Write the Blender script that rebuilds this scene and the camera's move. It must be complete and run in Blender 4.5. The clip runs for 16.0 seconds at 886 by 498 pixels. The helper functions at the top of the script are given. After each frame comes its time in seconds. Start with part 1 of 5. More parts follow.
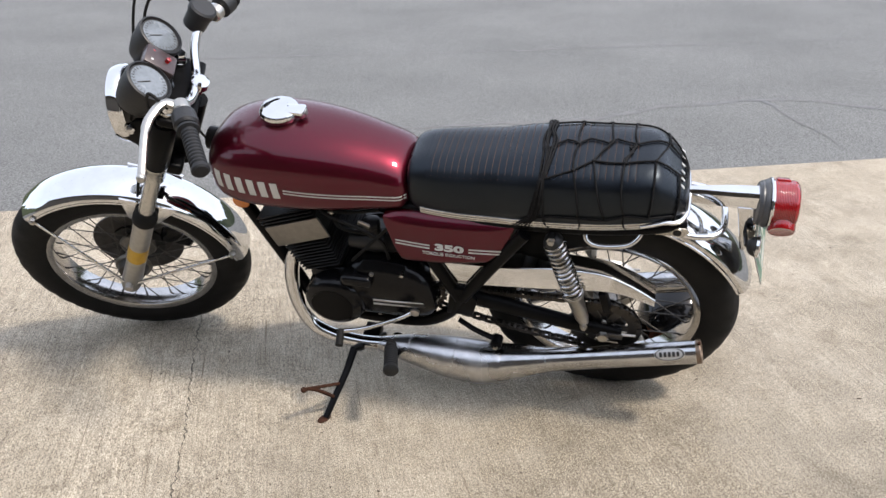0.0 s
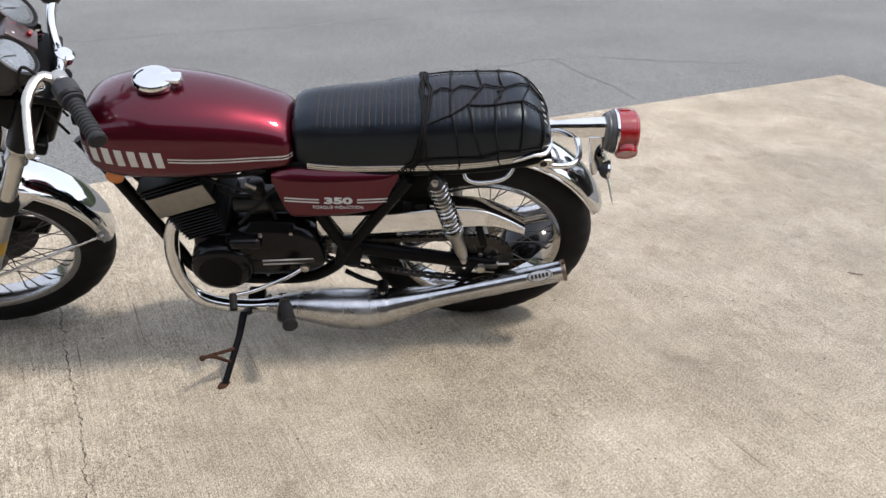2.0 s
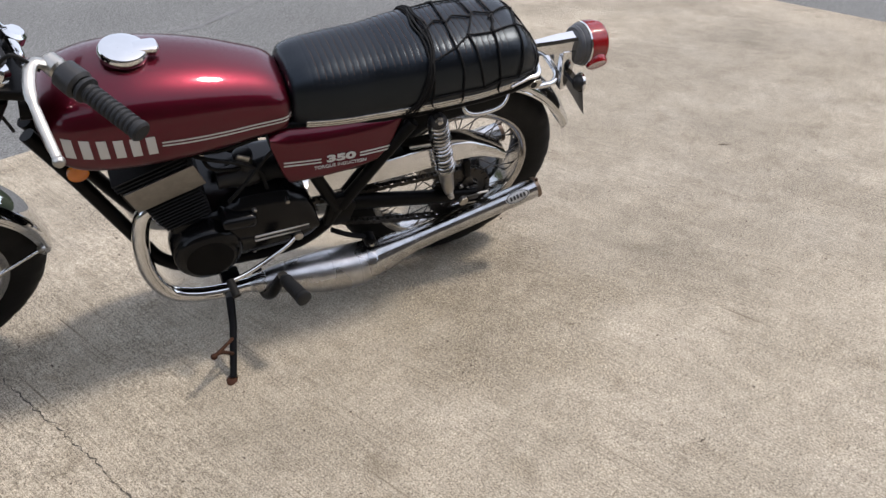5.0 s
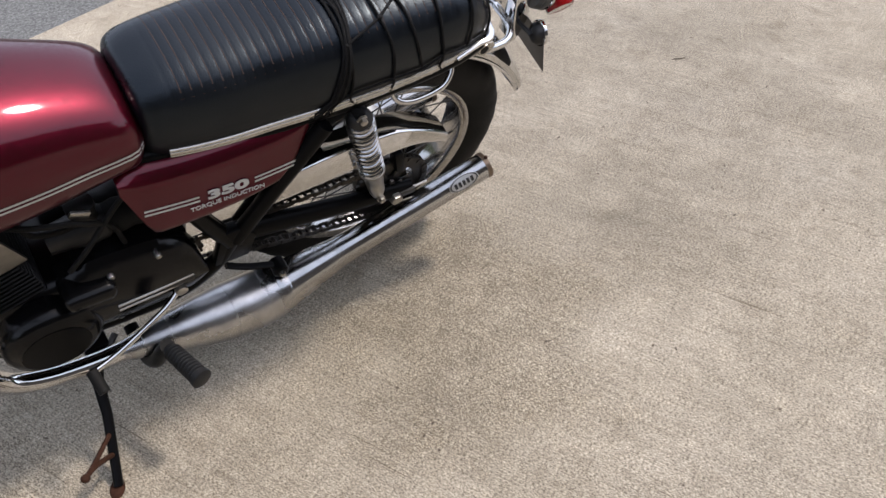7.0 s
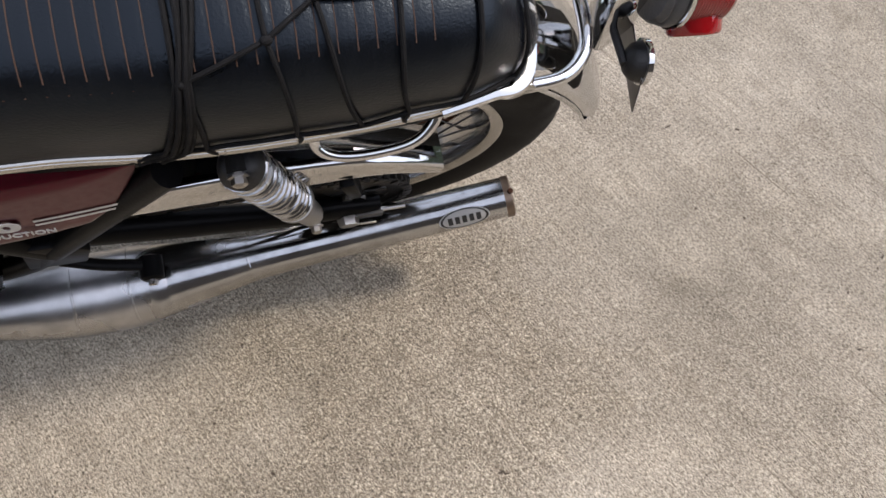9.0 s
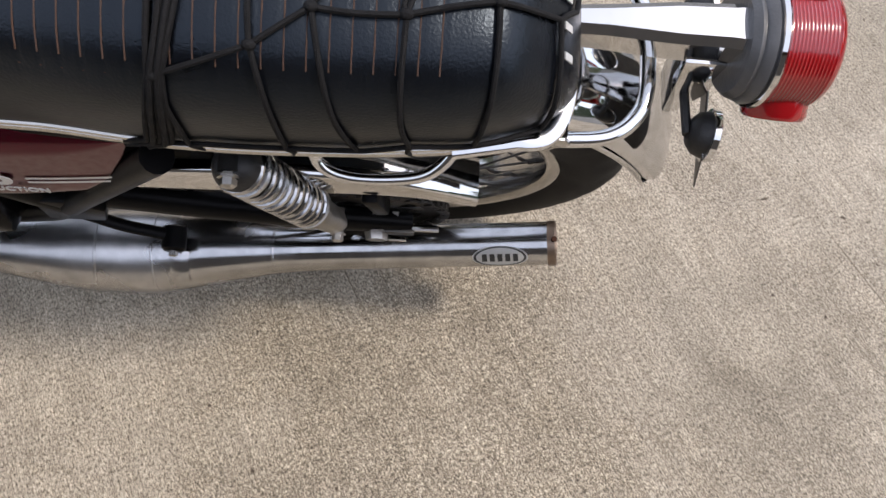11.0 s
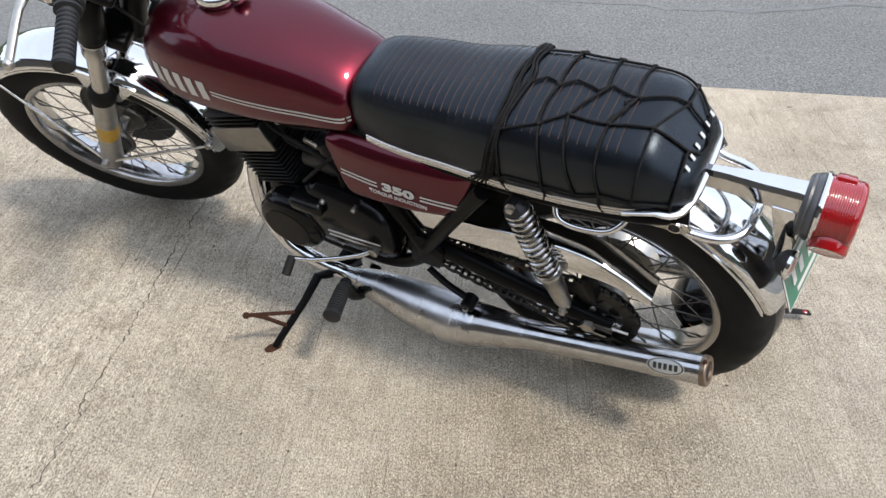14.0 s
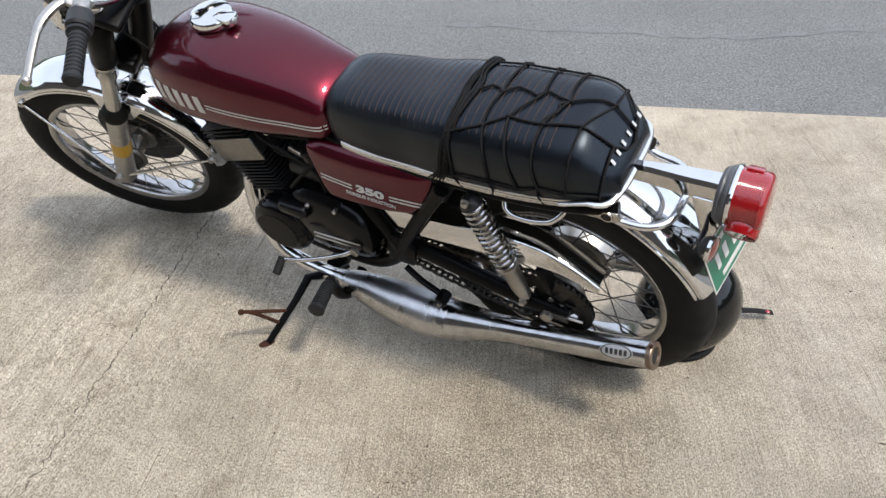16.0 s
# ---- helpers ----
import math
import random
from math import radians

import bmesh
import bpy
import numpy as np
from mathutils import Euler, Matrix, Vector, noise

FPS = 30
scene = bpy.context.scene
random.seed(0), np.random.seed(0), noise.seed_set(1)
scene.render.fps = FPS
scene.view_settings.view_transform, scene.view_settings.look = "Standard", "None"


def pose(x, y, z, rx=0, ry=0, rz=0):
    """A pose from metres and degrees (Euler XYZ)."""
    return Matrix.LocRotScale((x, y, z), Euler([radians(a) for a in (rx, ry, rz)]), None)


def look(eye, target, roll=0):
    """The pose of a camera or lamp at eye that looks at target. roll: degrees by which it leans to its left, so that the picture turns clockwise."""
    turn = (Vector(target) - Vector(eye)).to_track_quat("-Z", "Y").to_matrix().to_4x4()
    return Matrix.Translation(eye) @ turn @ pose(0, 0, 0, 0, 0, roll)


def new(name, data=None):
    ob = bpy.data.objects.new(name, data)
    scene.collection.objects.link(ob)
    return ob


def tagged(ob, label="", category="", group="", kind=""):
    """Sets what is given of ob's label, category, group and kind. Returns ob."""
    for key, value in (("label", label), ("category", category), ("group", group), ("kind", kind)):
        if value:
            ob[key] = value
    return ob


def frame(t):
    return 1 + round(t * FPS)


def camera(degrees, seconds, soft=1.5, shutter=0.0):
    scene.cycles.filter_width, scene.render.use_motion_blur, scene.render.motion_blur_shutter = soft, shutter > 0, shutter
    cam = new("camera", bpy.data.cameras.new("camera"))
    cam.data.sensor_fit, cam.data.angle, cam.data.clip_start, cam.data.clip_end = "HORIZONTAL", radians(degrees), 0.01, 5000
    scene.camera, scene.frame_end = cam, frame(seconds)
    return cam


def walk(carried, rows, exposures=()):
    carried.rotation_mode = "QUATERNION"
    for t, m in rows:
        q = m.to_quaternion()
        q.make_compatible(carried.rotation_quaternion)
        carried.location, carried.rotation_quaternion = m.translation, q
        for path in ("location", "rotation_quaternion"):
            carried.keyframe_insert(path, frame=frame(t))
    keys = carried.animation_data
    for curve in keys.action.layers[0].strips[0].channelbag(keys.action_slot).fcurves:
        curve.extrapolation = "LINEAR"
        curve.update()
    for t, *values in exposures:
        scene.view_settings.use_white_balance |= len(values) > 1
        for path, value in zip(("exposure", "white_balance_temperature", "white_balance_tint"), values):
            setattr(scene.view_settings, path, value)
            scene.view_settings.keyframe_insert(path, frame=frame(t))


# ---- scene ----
cam = camera(58.4, 16.0)
PATH = [
    (0, (0.419, -0.013, 1.34), (0.052, 1.762, 0.495), -0.4),
    (0.5, (0.449, -0.027, 1.346), (0.141, 1.724, 0.432), -1.5),
    (1, (0.519, -0.019, 1.321), (0.143, 1.716, 0.4), -3.0),
    (1.5, (0.454, -0.103, 1.319), (0.268, 1.692, 0.457), 0.2),
    (2, (0.197, -0.188, 1.324), (0.343, 1.596, 0.431), 0.1),
    (2.5, (-0.015, -0.162, 1.285), (0.28, 1.554, 0.302), 1.3),
    (3, (-0.235, -0.051, 1.3), (0.008, 1.674, 0.316), -0.9),
    (3.5, (-0.447, -0.003, 1.35), (0.025, 1.674, 0.366), -3.8),
    (4, (-0.491, -0.023, 1.335), (0.282, 1.525, 0.332), -0.0),
    (6.3, (-0.386, 0.393, 1.355), (0.335, 1.841, 0.18), -1.0),
    (6.5, (-0.369, 0.468, 1.347), (0.415, 1.83, 0.111), -1.3),
    (7, (-0.238, 0.633, 1.319), (0.632, 1.85, -0.009), -0.9),
    (7.5, (0.024, 0.805, 1.301), (0.781, 1.973, -0.135), 3.1),
    (8, (0.14, 0.992, 1.248), (0.853, 2.113, -0.248), 6.4),
    (8.5, (0.227, 1.133, 1.217), (0.792, 2.115, -0.432), 9.6),
    (8.7, (0.269, 1.157, 1.212), (0.791, 2.114, -0.464), 10.4),
    (10.8, (0.44, 1.252, 1.18), (0.648, 2.232, -0.551), 9.7),
    (11, (0.446, 1.242, 1.179), (0.648, 2.236, -0.545), 10.6),
    (11.5, (0.454, 1.206, 1.178), (0.62, 2.222, -0.537), 11.6),
    (12, (0.452, 1.017, 1.227), (0.554, 2.257, -0.339), 8.5),
    (12.5, (0.482, 0.83, 1.269), (0.407, 2.169, -0.214), 3.2),
    (13, (0.583, 0.746, 1.287), (0.144, 2.138, -0.081), 1.2),
    (13.5, (0.694, 0.672, 1.31), (-0.039, 2.083, 0.097), 1.2),
    (14, (0.738, 0.554, 1.331), (0.02, 2.015, 0.169), 1.2),
    (14.5, (0.764, 0.422, 1.335), (0.077, 1.905, 0.183), 2.3),
    (15, (0.843, 0.411, 1.344), (0.059, 1.873, 0.227), 1.0),
    (15.5, (0.903, 0.432, 1.347), (0.073, 1.885, 0.252), -0.4),
    (16, (0.936, 0.458, 1.352), (0.126, 1.927, 0.264), -0.5),
]
LEVELS = [(0, 0.81, 6700, 12), (2, 0.72, 6700, 12), (3.5, 0.49, 6700, 13), (4.2, 0.49, 6700, 13), (6.5, 0.50, 6650, 14), (8.5, 0.46, 6700, 15),
          (11, 0.58, 6700, 15), (12.2, 0.62, 6700, 14), (13, 0.70, 6500, 11), (14, 0.78, 6500, 10), (16, 0.72, 6500, 10)]
walk(cam, [(t, look(eye, target, roll)) for t, eye, target, roll in PATH], LEVELS)

# ---- light ----
world = bpy.data.worlds.new("sky")
scene.world = world
world.use_nodes = True
wn, wl = world.node_tree.nodes, world.node_tree.links
wn.clear()
SUN_TO = Vector((0.61, -0.175, 1.0)).normalized()
sky = wn.new("ShaderNodeTexSky")
sky.sky_type, sky.sun_disc = "NISHITA", False
sky.sun_elevation = math.asin(SUN_TO.z)
sky.sun_rotation = math.atan2(SUN_TO.x, SUN_TO.y)
sky.air_density, sky.dust_density, sky.ozone_density = 1.0, 1.8, 1.0
background = wn.new("ShaderNodeBackground")
background.inputs["Strength"].default_value = 0.187
wout = wn.new("ShaderNodeOutputWorld")
haze = wn.new("ShaderNodeMix")
haze.data_type = "RGBA"
haze.inputs["Factor"].default_value = 0.5
haze.inputs["B"].default_value = (6.7, 7.2, 8.1, 1)
wl.new(sky.outputs[0], haze.inputs["A"])
wl.new(haze.outputs["Result"], background.inputs[0])
wl.new(background.outputs[0], wout.inputs[0])
sun_data = bpy.data.lights.new("sun", "SUN")
sun_data.energy, sun_data.angle, sun_data.color = 2.38, radians(7.5), (1.0, 0.935, 0.84)
sun = new("sun", sun_data)
sun.matrix_world = look(SUN_TO * 20, (0, 0, 0))
scene.view_settings.exposure = 0.0


# ---- materials ----
def material(name, color, rough=0.5, metal=0.0, coat=0.0, var=0.12, scale=40.0, bump=0.0, bump_scale=200.0, rough_var=0.1, **more):
    """A principled material whose colour and gloss vary at two scales, with a fine relief."""
    m = bpy.data.materials.new(name)
    m.use_nodes = True
    n, l = m.node_tree.nodes, m.node_tree.links
    b = n["Principled BSDF"]
    co = n.new("ShaderNodeTexCoord")
    big = n.new("ShaderNodeTexNoise")
    big.inputs["Scale"].default_value, big.inputs["Detail"].default_value = scale * 0.15, 5
    fine = n.new("ShaderNodeTexNoise")
    fine.inputs["Scale"].default_value, fine.inputs["Detail"].default_value = scale, 6
    l.new(co.outputs["Object"], big.inputs["Vector"])
    l.new(co.outputs["Object"], fine.inputs["Vector"])
    add = n.new("ShaderNodeMath")
    add.operation = "ADD"
    l.new(big.outputs[0], add.inputs[0])
    l.new(fine.outputs[0], add.inputs[1])
    ramp = n.new("ShaderNodeMapRange")
    ramp.inputs["From Min"].default_value, ramp.inputs["From Max"].default_value = 0.6, 1.4
    ramp.inputs["To Min"].default_value, ramp.inputs["To Max"].default_value = 1 - var, 1 + var
    l.new(add.outputs[0], ramp.inputs["Value"])
    mul = n.new("ShaderNodeVectorMath")
    mul.operation = "SCALE"
    mul.inputs[0].default_value = color
    l.new(ramp.outputs[0], mul.inputs["Scale"])
    l.new(mul.outputs[0], b.inputs["Base Color"])
    rr = n.new("ShaderNodeMapRange")
    rr.inputs["From Min"].default_value, rr.inputs["From Max"].default_value = 0.3, 0.7
    rr.inputs["To Min"].default_value = max(0.02, rough * (1 - rough_var * 2))
    rr.inputs["To Max"].default_value = min(1.0, rough * (1 + rough_var * 2))
    l.new(big.outputs[0], rr.inputs["Value"])
    l.new(rr.outputs[0], b.inputs["Roughness"])
    b.inputs["Metallic"].default_value = metal
    b.inputs["Coat Weight"].default_value = coat
    b.inputs["Coat Roughness"].default_value = 0.04
    for key, value in more.items():
        b.inputs[key.replace("_", " ")].default_value = value
    if bump:
        relief = n.new("ShaderNodeTexNoise")
        relief.inputs["Scale"].default_value, relief.inputs["Detail"].default_value = bump_scale, 4
        l.new(co.outputs["Object"], relief.inputs["Vector"])
        bp = n.new("ShaderNodeBump")
        bp.inputs["Strength"].default_value, bp.inputs["Distance"].default_value = bump, 0.002
        l.new(relief.outputs[0], bp.inputs["Height"])
        l.new(bp.outputs[0], b.inputs["Normal"])
    return m


M = {
    "paint": material("maroon_metallic_paint", (0.078, 0.0039, 0.0122), 0.37, 0.92, 0.6, 0.03, 900, 0.0, Coat_IOR=1.52, Coat_Roughness=0.08, Specular_IOR_Level=0.1),
    "chrome": material("chrome", (0.64, 0.64, 0.64), 0.06, 1.0, 0.0, 0.05, 30, 0.0, rough_var=0.3),
    "steel": material("raw_steel", (0.456, 0.456, 0.4598), 0.25, 1.0, 0.0, 0.28, 35, 0.02, 300, 0.35),
    "alloy": material("cast_aluminium", (0.42, 0.405, 0.375), 0.38, 1.0, 0.0, 0.16, 60, 0.12, 400),
    "polished": material("polished_aluminium", (0.4836, 0.468, 0.4368), 0.22, 1.0, 0.0, 0.10, 40, 0.0),
    "black": material("black_frame_paint", (0.003, 0.003, 0.003375), 0.34, 0.0, 0.0, 0.3, 50, 0.1, 300, Specular_IOR_Level=0.08),
    "engine": material("black_engine_paint", (0.002625, 0.0027, 0.00315), 0.17, 0.0, 0.0, 0.3, 45, 0.06, 350, Specular_IOR_Level=0.2),
    "fin": material("cylinder_fin_black", (0.00525, 0.00525, 0.00525), 0.5, 0.0, 0.0, 0.3, 60, 0.1, 400, Specular_IOR_Level=0.2),
    "rubber": material("tyre_rubber", (0.006, 0.00585, 0.0057), 0.7, 0.0, 0.0, 0.25, 40, 0.25, 500, Specular_IOR_Level=0.2),
    "grip": material("grip_rubber", (0.0072, 0.008, 0.0096), 0.6, 0.0, 0.0, 0.2, 60, 0.2, 400, Specular_IOR_Level=0.35),
    "vinyl": material("black_vinyl", (0.00196, 0.00238, 0.00364), 0.30, 0.0, 0.0, 0.2, 30, 0.2, 420, 0.25, Specular_IOR_Level=0.36, Specular_Tint=(0.72, 0.86, 1.0, 1)),
    "cord": material("black_elastic_cord", (0.0045, 0.0045, 0.005), 0.8, 0.0, 0.0, 0.3, 300, 0.5, 900, Specular_IOR_Level=0.2),
    "thread": material("orange_brown_thread", (0.042, 0.021, 0.0126), 0.8, 0.0, 0.0, 0.3, 300),
    "white": material("white_decal", (0.4884, 0.4752, 0.462), 0.4, 0.0, 0.3, 0.04, 60),
    "red": material("red_lens", (0.27, 0.003, 0.00525), 0.14, 0.0, 0.6, 0.08, 40, 0.0, Transmission_Weight=0.25),
    "amber": material("amber_lens", (0.56, 0.154, 0.007), 0.2, 0.0, 0.5, 0.05, 40),
    "dark": material("dark_grey_plastic", (0.006, 0.006, 0.00675), 0.5, 0.0, 0.0, 0.2, 60, 0.2, 400),
    "greyrubber": material("weathered_grey_rubber", (0.0595, 0.0609, 0.0644), 0.36, 0.0, 0.0, 0.25, 60, 0.2, 300),
    "rust": material("rusty_steel", (0.0384, 0.0176, 0.0112), 0.85, 0.0, 0.0, 0.5, 90, 0.5, 300, Specular_IOR_Level=0.1),
    "green": material("plate_green", (0.0066, 0.1122, 0.066), 0.35, 0.0, 0.2, 0.06, 40),
    "yellow": material("yellow_label", (0.4752, 0.2772, 0.0198), 0.4, 0.0, 0.0, 0.15, 60),
    "dial": material("gauge_dial", (0.1386, 0.1551, 0.1716), 0.25, 0.0, 0.6, 0.2, 120),
    "pilot": material("pilot_light_panel", (0.0396, 0.02376, 0.02376), 0.4, 0.0, 0.2, 0.3, 120),
    "gloss": material("gloss_black_shell", (0.003, 0.003, 0.003375), 0.10, 0.0, 0.0, 0.1, 30, Specular_IOR_Level=0.35),
    "tan": material("tan_lining", (0.297, 0.132, 0.0726), 0.8, 0.0, 0.0, 0.2, 60, 0.3, 300),
    "chain": material("oily_chain", (0.06, 0.055, 0.05), 0.45, 0.9, 0.0, 0.4, 200),
    "hole": material("shaded_opening", (0.008, 0.007, 0.006), 0.9),
    "burnt": material("heat_browned_steel", (0.20, 0.15, 0.115), 0.4, 0.9, 0.0, 0.3, 80),
    "bolt": material("zinc_bolt", (0.44, 0.424, 0.4), 0.3, 1.0, 0.0, 0.2, 100),
    "glass": material("headlamp_glass", (0.75, 0.78, 0.80), 0.05, 0.0, 0.6, 0.05, 60, 0.3, 120, Transmission_Weight=0.6),
    "badge": material("silver_sticker", (0.45, 0.45, 0.435), 0.35, 0.3, 0.2, 0.06, 60),
    "ink": material("black_ink", (0.02, 0.02, 0.02), 0.5),
    "rim": material("aged_rim_chrome", (0.425, 0.4165, 0.408), 0.16, 1.0, 0.0, 0.15, 50, 0.02, 300),
    "casting": material("dull_cast_head", (0.2025, 0.1913, 0.1762), 0.36, 1.0, 0.0, 0.2, 60, 0.1, 400),
    "spoke": material("dull_spoke_steel", (0.08, 0.076, 0.072), 0.45, 0.9, 0.0, 0.3, 60),
}


def concrete_material():
    m = bpy.data.materials.new("broomed_concrete")
    m.use_nodes = True
    n, l = m.node_tree.nodes, m.node_tree.links
    b = n["Principled BSDF"]
    co = n.new("ShaderNodeTexCoord")

    def noise_tex(scale, detail, rough=0.6, stretch=(1, 1, 1), turn=0.0):
        mp = n.new("ShaderNodeMapping")
        mp.vector_type = "TEXTURE"
        mp.inputs["Scale"].default_value, mp.inputs["Rotation"].default_value = [1 / v for v in stretch], (0, 0, radians(turn))
        l.new(co.outputs["Object"], mp.inputs["Vector"])
        t = n.new("ShaderNodeTexNoise")
        t.inputs["Scale"].default_value, t.inputs["Detail"].default_value, t.inputs["Roughness"].default_value = scale, detail, rough
        l.new(mp.outputs[0], t.inputs["Vector"])
        return t

    def ramp(src, stops):
        r = n.new("ShaderNodeValToRGB")
        e = r.color_ramp.elements
        e[0].position, e[0].color = stops[0][0], (*stops[0][1], 1)
        e[1].position, e[1].color = stops[-1][0], (*stops[-1][1], 1)
        for p, c in stops[1:-1]:
            e.new(p).color = (*c, 1)
        l.new(src, r.inputs[0])
        return r

    def mix(kind, fac, a, c):
        x = n.new("ShaderNodeMix")
        x.data_type, x.blend_type = "RGBA", kind
        if isinstance(fac, float):
            x.inputs["Factor"].default_value = fac
        else:
            l.new(fac, x.inputs["Factor"])
        l.new(a, x.inputs["A"])
        l.new(c, x.inputs["B"])
        return x.outputs["Result"]

    base = ramp(noise_tex(2.2, 7, 0.62).outputs[0], [(0.34, (0.365, 0.322, 0.255)), (0.52, (0.435, 0.386, 0.312)), (0.68, (0.49, 0.44, 0.364))])
    stain = ramp(noise_tex(0.8, 6, 0.62).outputs[0], [(0.38, (0.82, 0.82, 0.82)), (0.56, (1.02, 1.02, 1.02))])
    grain = ramp(noise_tex(290, 3, 0.75, (1.35, 0.6, 1), 23).outputs[0], [(0.35, (0.22, 0.205, 0.185)), (0.44, (0.68, 0.665, 0.64)), (0.52, (1.0, 1.0, 1.0)), (0.62, (1.45, 1.44, 1.41))])
    broom = ramp(noise_tex(100, 4, 0.65, (2.4, 0.07, 1), 23).outputs[0], [(0.34, (0.77, 0.76, 0.74)), (0.60, (1.08, 1.08, 1.075))])
    score = ramp(noise_tex(100, 2, 0.5, (1.6, 0.022, 1), 23).outputs[0], [(0.27, (0.52, 0.49, 0.45)), (0.335, (1, 1, 1))])
    spots = ramp(noise_tex(7, 4, 0.55).outputs[0], [(0.30, (0.74, 0.72, 0.69)), (0.42, (1, 1, 1))])
    pits = ramp(noise_tex(130, 2, 0.5).outputs[0], [(0.245, (0.38, 0.36, 0.33)), (0.30, (1, 1, 1))])
    mottle = ramp(noise_tex(16, 6, 0.72).outputs[0], [(0.34, (0.87, 0.865, 0.855)), (0.52, (1.0, 1.0, 1.0)), (0.66, (1.08, 1.075, 1.065))])
    speck = ramp(noise_tex(105, 3, 0.62, (1.3, 0.55, 1), 23).outputs[0], [(0.34, (0.82, 0.81, 0.79)), (0.48, (1.0, 1.0, 1.0)), (0.64, (1.09, 1.085, 1.08))])
    # fine crazing: the hairline edges of small cells, stronger in some patches
    warp = noise_tex(60, 3, 0.6)
    push = n.new("ShaderNodeVectorMath")
    push.operation = "SCALE"
    push.inputs["Scale"].default_value = 0.022
    l.new(warp.outputs["Color"], push.inputs[0])
    moved = n.new("ShaderNodeVectorMath")
    moved.operation = "ADD"
    l.new(co.outputs["Object"], moved.inputs[0])
    l.new(push.outputs[0], moved.inputs[1])
    worms = n.new("ShaderNodeTexNoise")
    worms.inputs["Scale"].default_value, worms.inputs["Detail"].default_value, worms.inputs["Roughness"].default_value = 215, 4, 0.65
    l.new(moved.outputs[0], worms.inputs["Vector"])
    centred = n.new("ShaderNodeMath")
    centred.operation = "SUBTRACT"
    centred.inputs[1].default_value = 0.5
    l.new(worms.outputs[0], centred.inputs[0])
    ridge = n.new("ShaderNodeMath")
    ridge.operation = "ABSOLUTE"
    l.new(centred.outputs[0], ridge.inputs[0])
    craze = ramp(ridge.outputs[0], [(0.006, (0.24, 0.21, 0.17)), (0.036, (0.80, 0.785, 0.76)), (0.085, (1.24, 1.24, 1.22))])
    # hairline cracks of the cement skin, in some places only
    cells = n.new("ShaderNodeTexVoronoi")
    cells.feature = "DISTANCE_TO_EDGE"
    cells.inputs["Scale"].default_value = 95
    l.new(moved.outputs[0], cells.inputs["Vector"])
    hair = ramp(cells.outputs["Distance"], [(0.012, (0.50, 0.47, 0.43)), (0.065, (1.0, 1.0, 1.0))])
    where = ramp(noise_tex(3.0, 5, 0.6).outputs[0], [(0.44, (0.0, 0.0, 0.0)), (0.60, (0.75, 0.75, 0.75))])
    # a wide area with noisy edges, darker grey towards the road
    far = n.new("ShaderNodeVectorMath")
    far.operation = "DISTANCE"
    far.inputs[1].default_value = (2.3, 2.7, 0)
    l.new(co.outputs["Object"], far.inputs[0])
    reach = n.new("ShaderNodeMath")
    reach.operation = "MULTIPLY_ADD"
    reach.inputs[1].default_value = -0.25
    l.new(far.outputs["Value"], reach.inputs[0])
    l.new(noise_tex(1.7, 5, 0.6).outputs[0], reach.inputs[2])
    grey = ramp(reach.outputs[0], [(0.0, (1.0, 1.0, 1.0)), (0.45, (0.80, 0.805, 0.81))])
    # an old oily patch beside the rear wheel
    spread = noise_tex(4, 5, 0.65)
    away = n.new("ShaderNodeVectorMath")
    away.operation = "DISTANCE"
    away.inputs[1].default_value = (0.52, 1.62, 0)
    l.new(co.outputs["Object"], away.inputs[0])
    worn = n.new("ShaderNodeMath")
    worn.operation = "MULTIPLY_ADD"
    worn.inputs[1].default_value = -1.25
    l.new(away.outputs["Value"], worn.inputs[0])
    l.new(spread.outputs[0], worn.inputs[2])
    patch = ramp(worn.outputs[0], [(-0.60, (0.15, 0.15, 0.15)), (0.20, (1.0, 1.0, 1.0))])
    oily = ramp(worn.outputs[0], [(-0.35, (1.0, 1.0, 1.0)), (0.25, (0.93, 0.925, 0.915))])
    col = mix("MULTIPLY", 1.0, base.outputs[0], stain.outputs[0])
    col = mix("MULTIPLY", 1.0, col, grain.outputs[0])
    col = mix("MULTIPLY", 1.0, col, broom.outputs[0])
    col = mix("MULTIPLY", 1.0, col, score.outputs[0])
    col = mix("MULTIPLY", patch.outputs[0], col, craze.outputs[0])
    col = mix("MULTIPLY", where.outputs[0], col, hair.outputs[0])
    col = mix("MULTIPLY", 1.0, col, grey.outputs[0])
    col = mix("MULTIPLY", 1.0, col, mottle.outputs[0])
    col = mix("MULTIPLY", 1.0, col, speck.outputs[0])
    col = mix("MULTIPLY", 1.0, col, pits.outputs[0])
    col = mix("MULTIPLY", 1.0, col, oily.outputs[0])
    col = mix("MULTIPLY", 0.7, col, spots.outputs[0])
    l.new(col, b.inputs["Base Color"])
    b.inputs["Roughness"].default_value = 0.88
    bp = n.new("ShaderNodeBump")
    bp.inputs["Strength"].default_value, bp.inputs["Distance"].default_value = 0.6, 0.004
    hsum = n.new("ShaderNodeMath")
    hsum.operation = "ADD"
    l.new(grain.outputs[0], hsum.inputs[0])
    l.new(broom.outputs[0], hsum.inputs[1])
    l.new(hsum.outputs[0], bp.inputs["Height"])
    l.new(bp.outputs[0], b.inputs["Normal"])
    return m


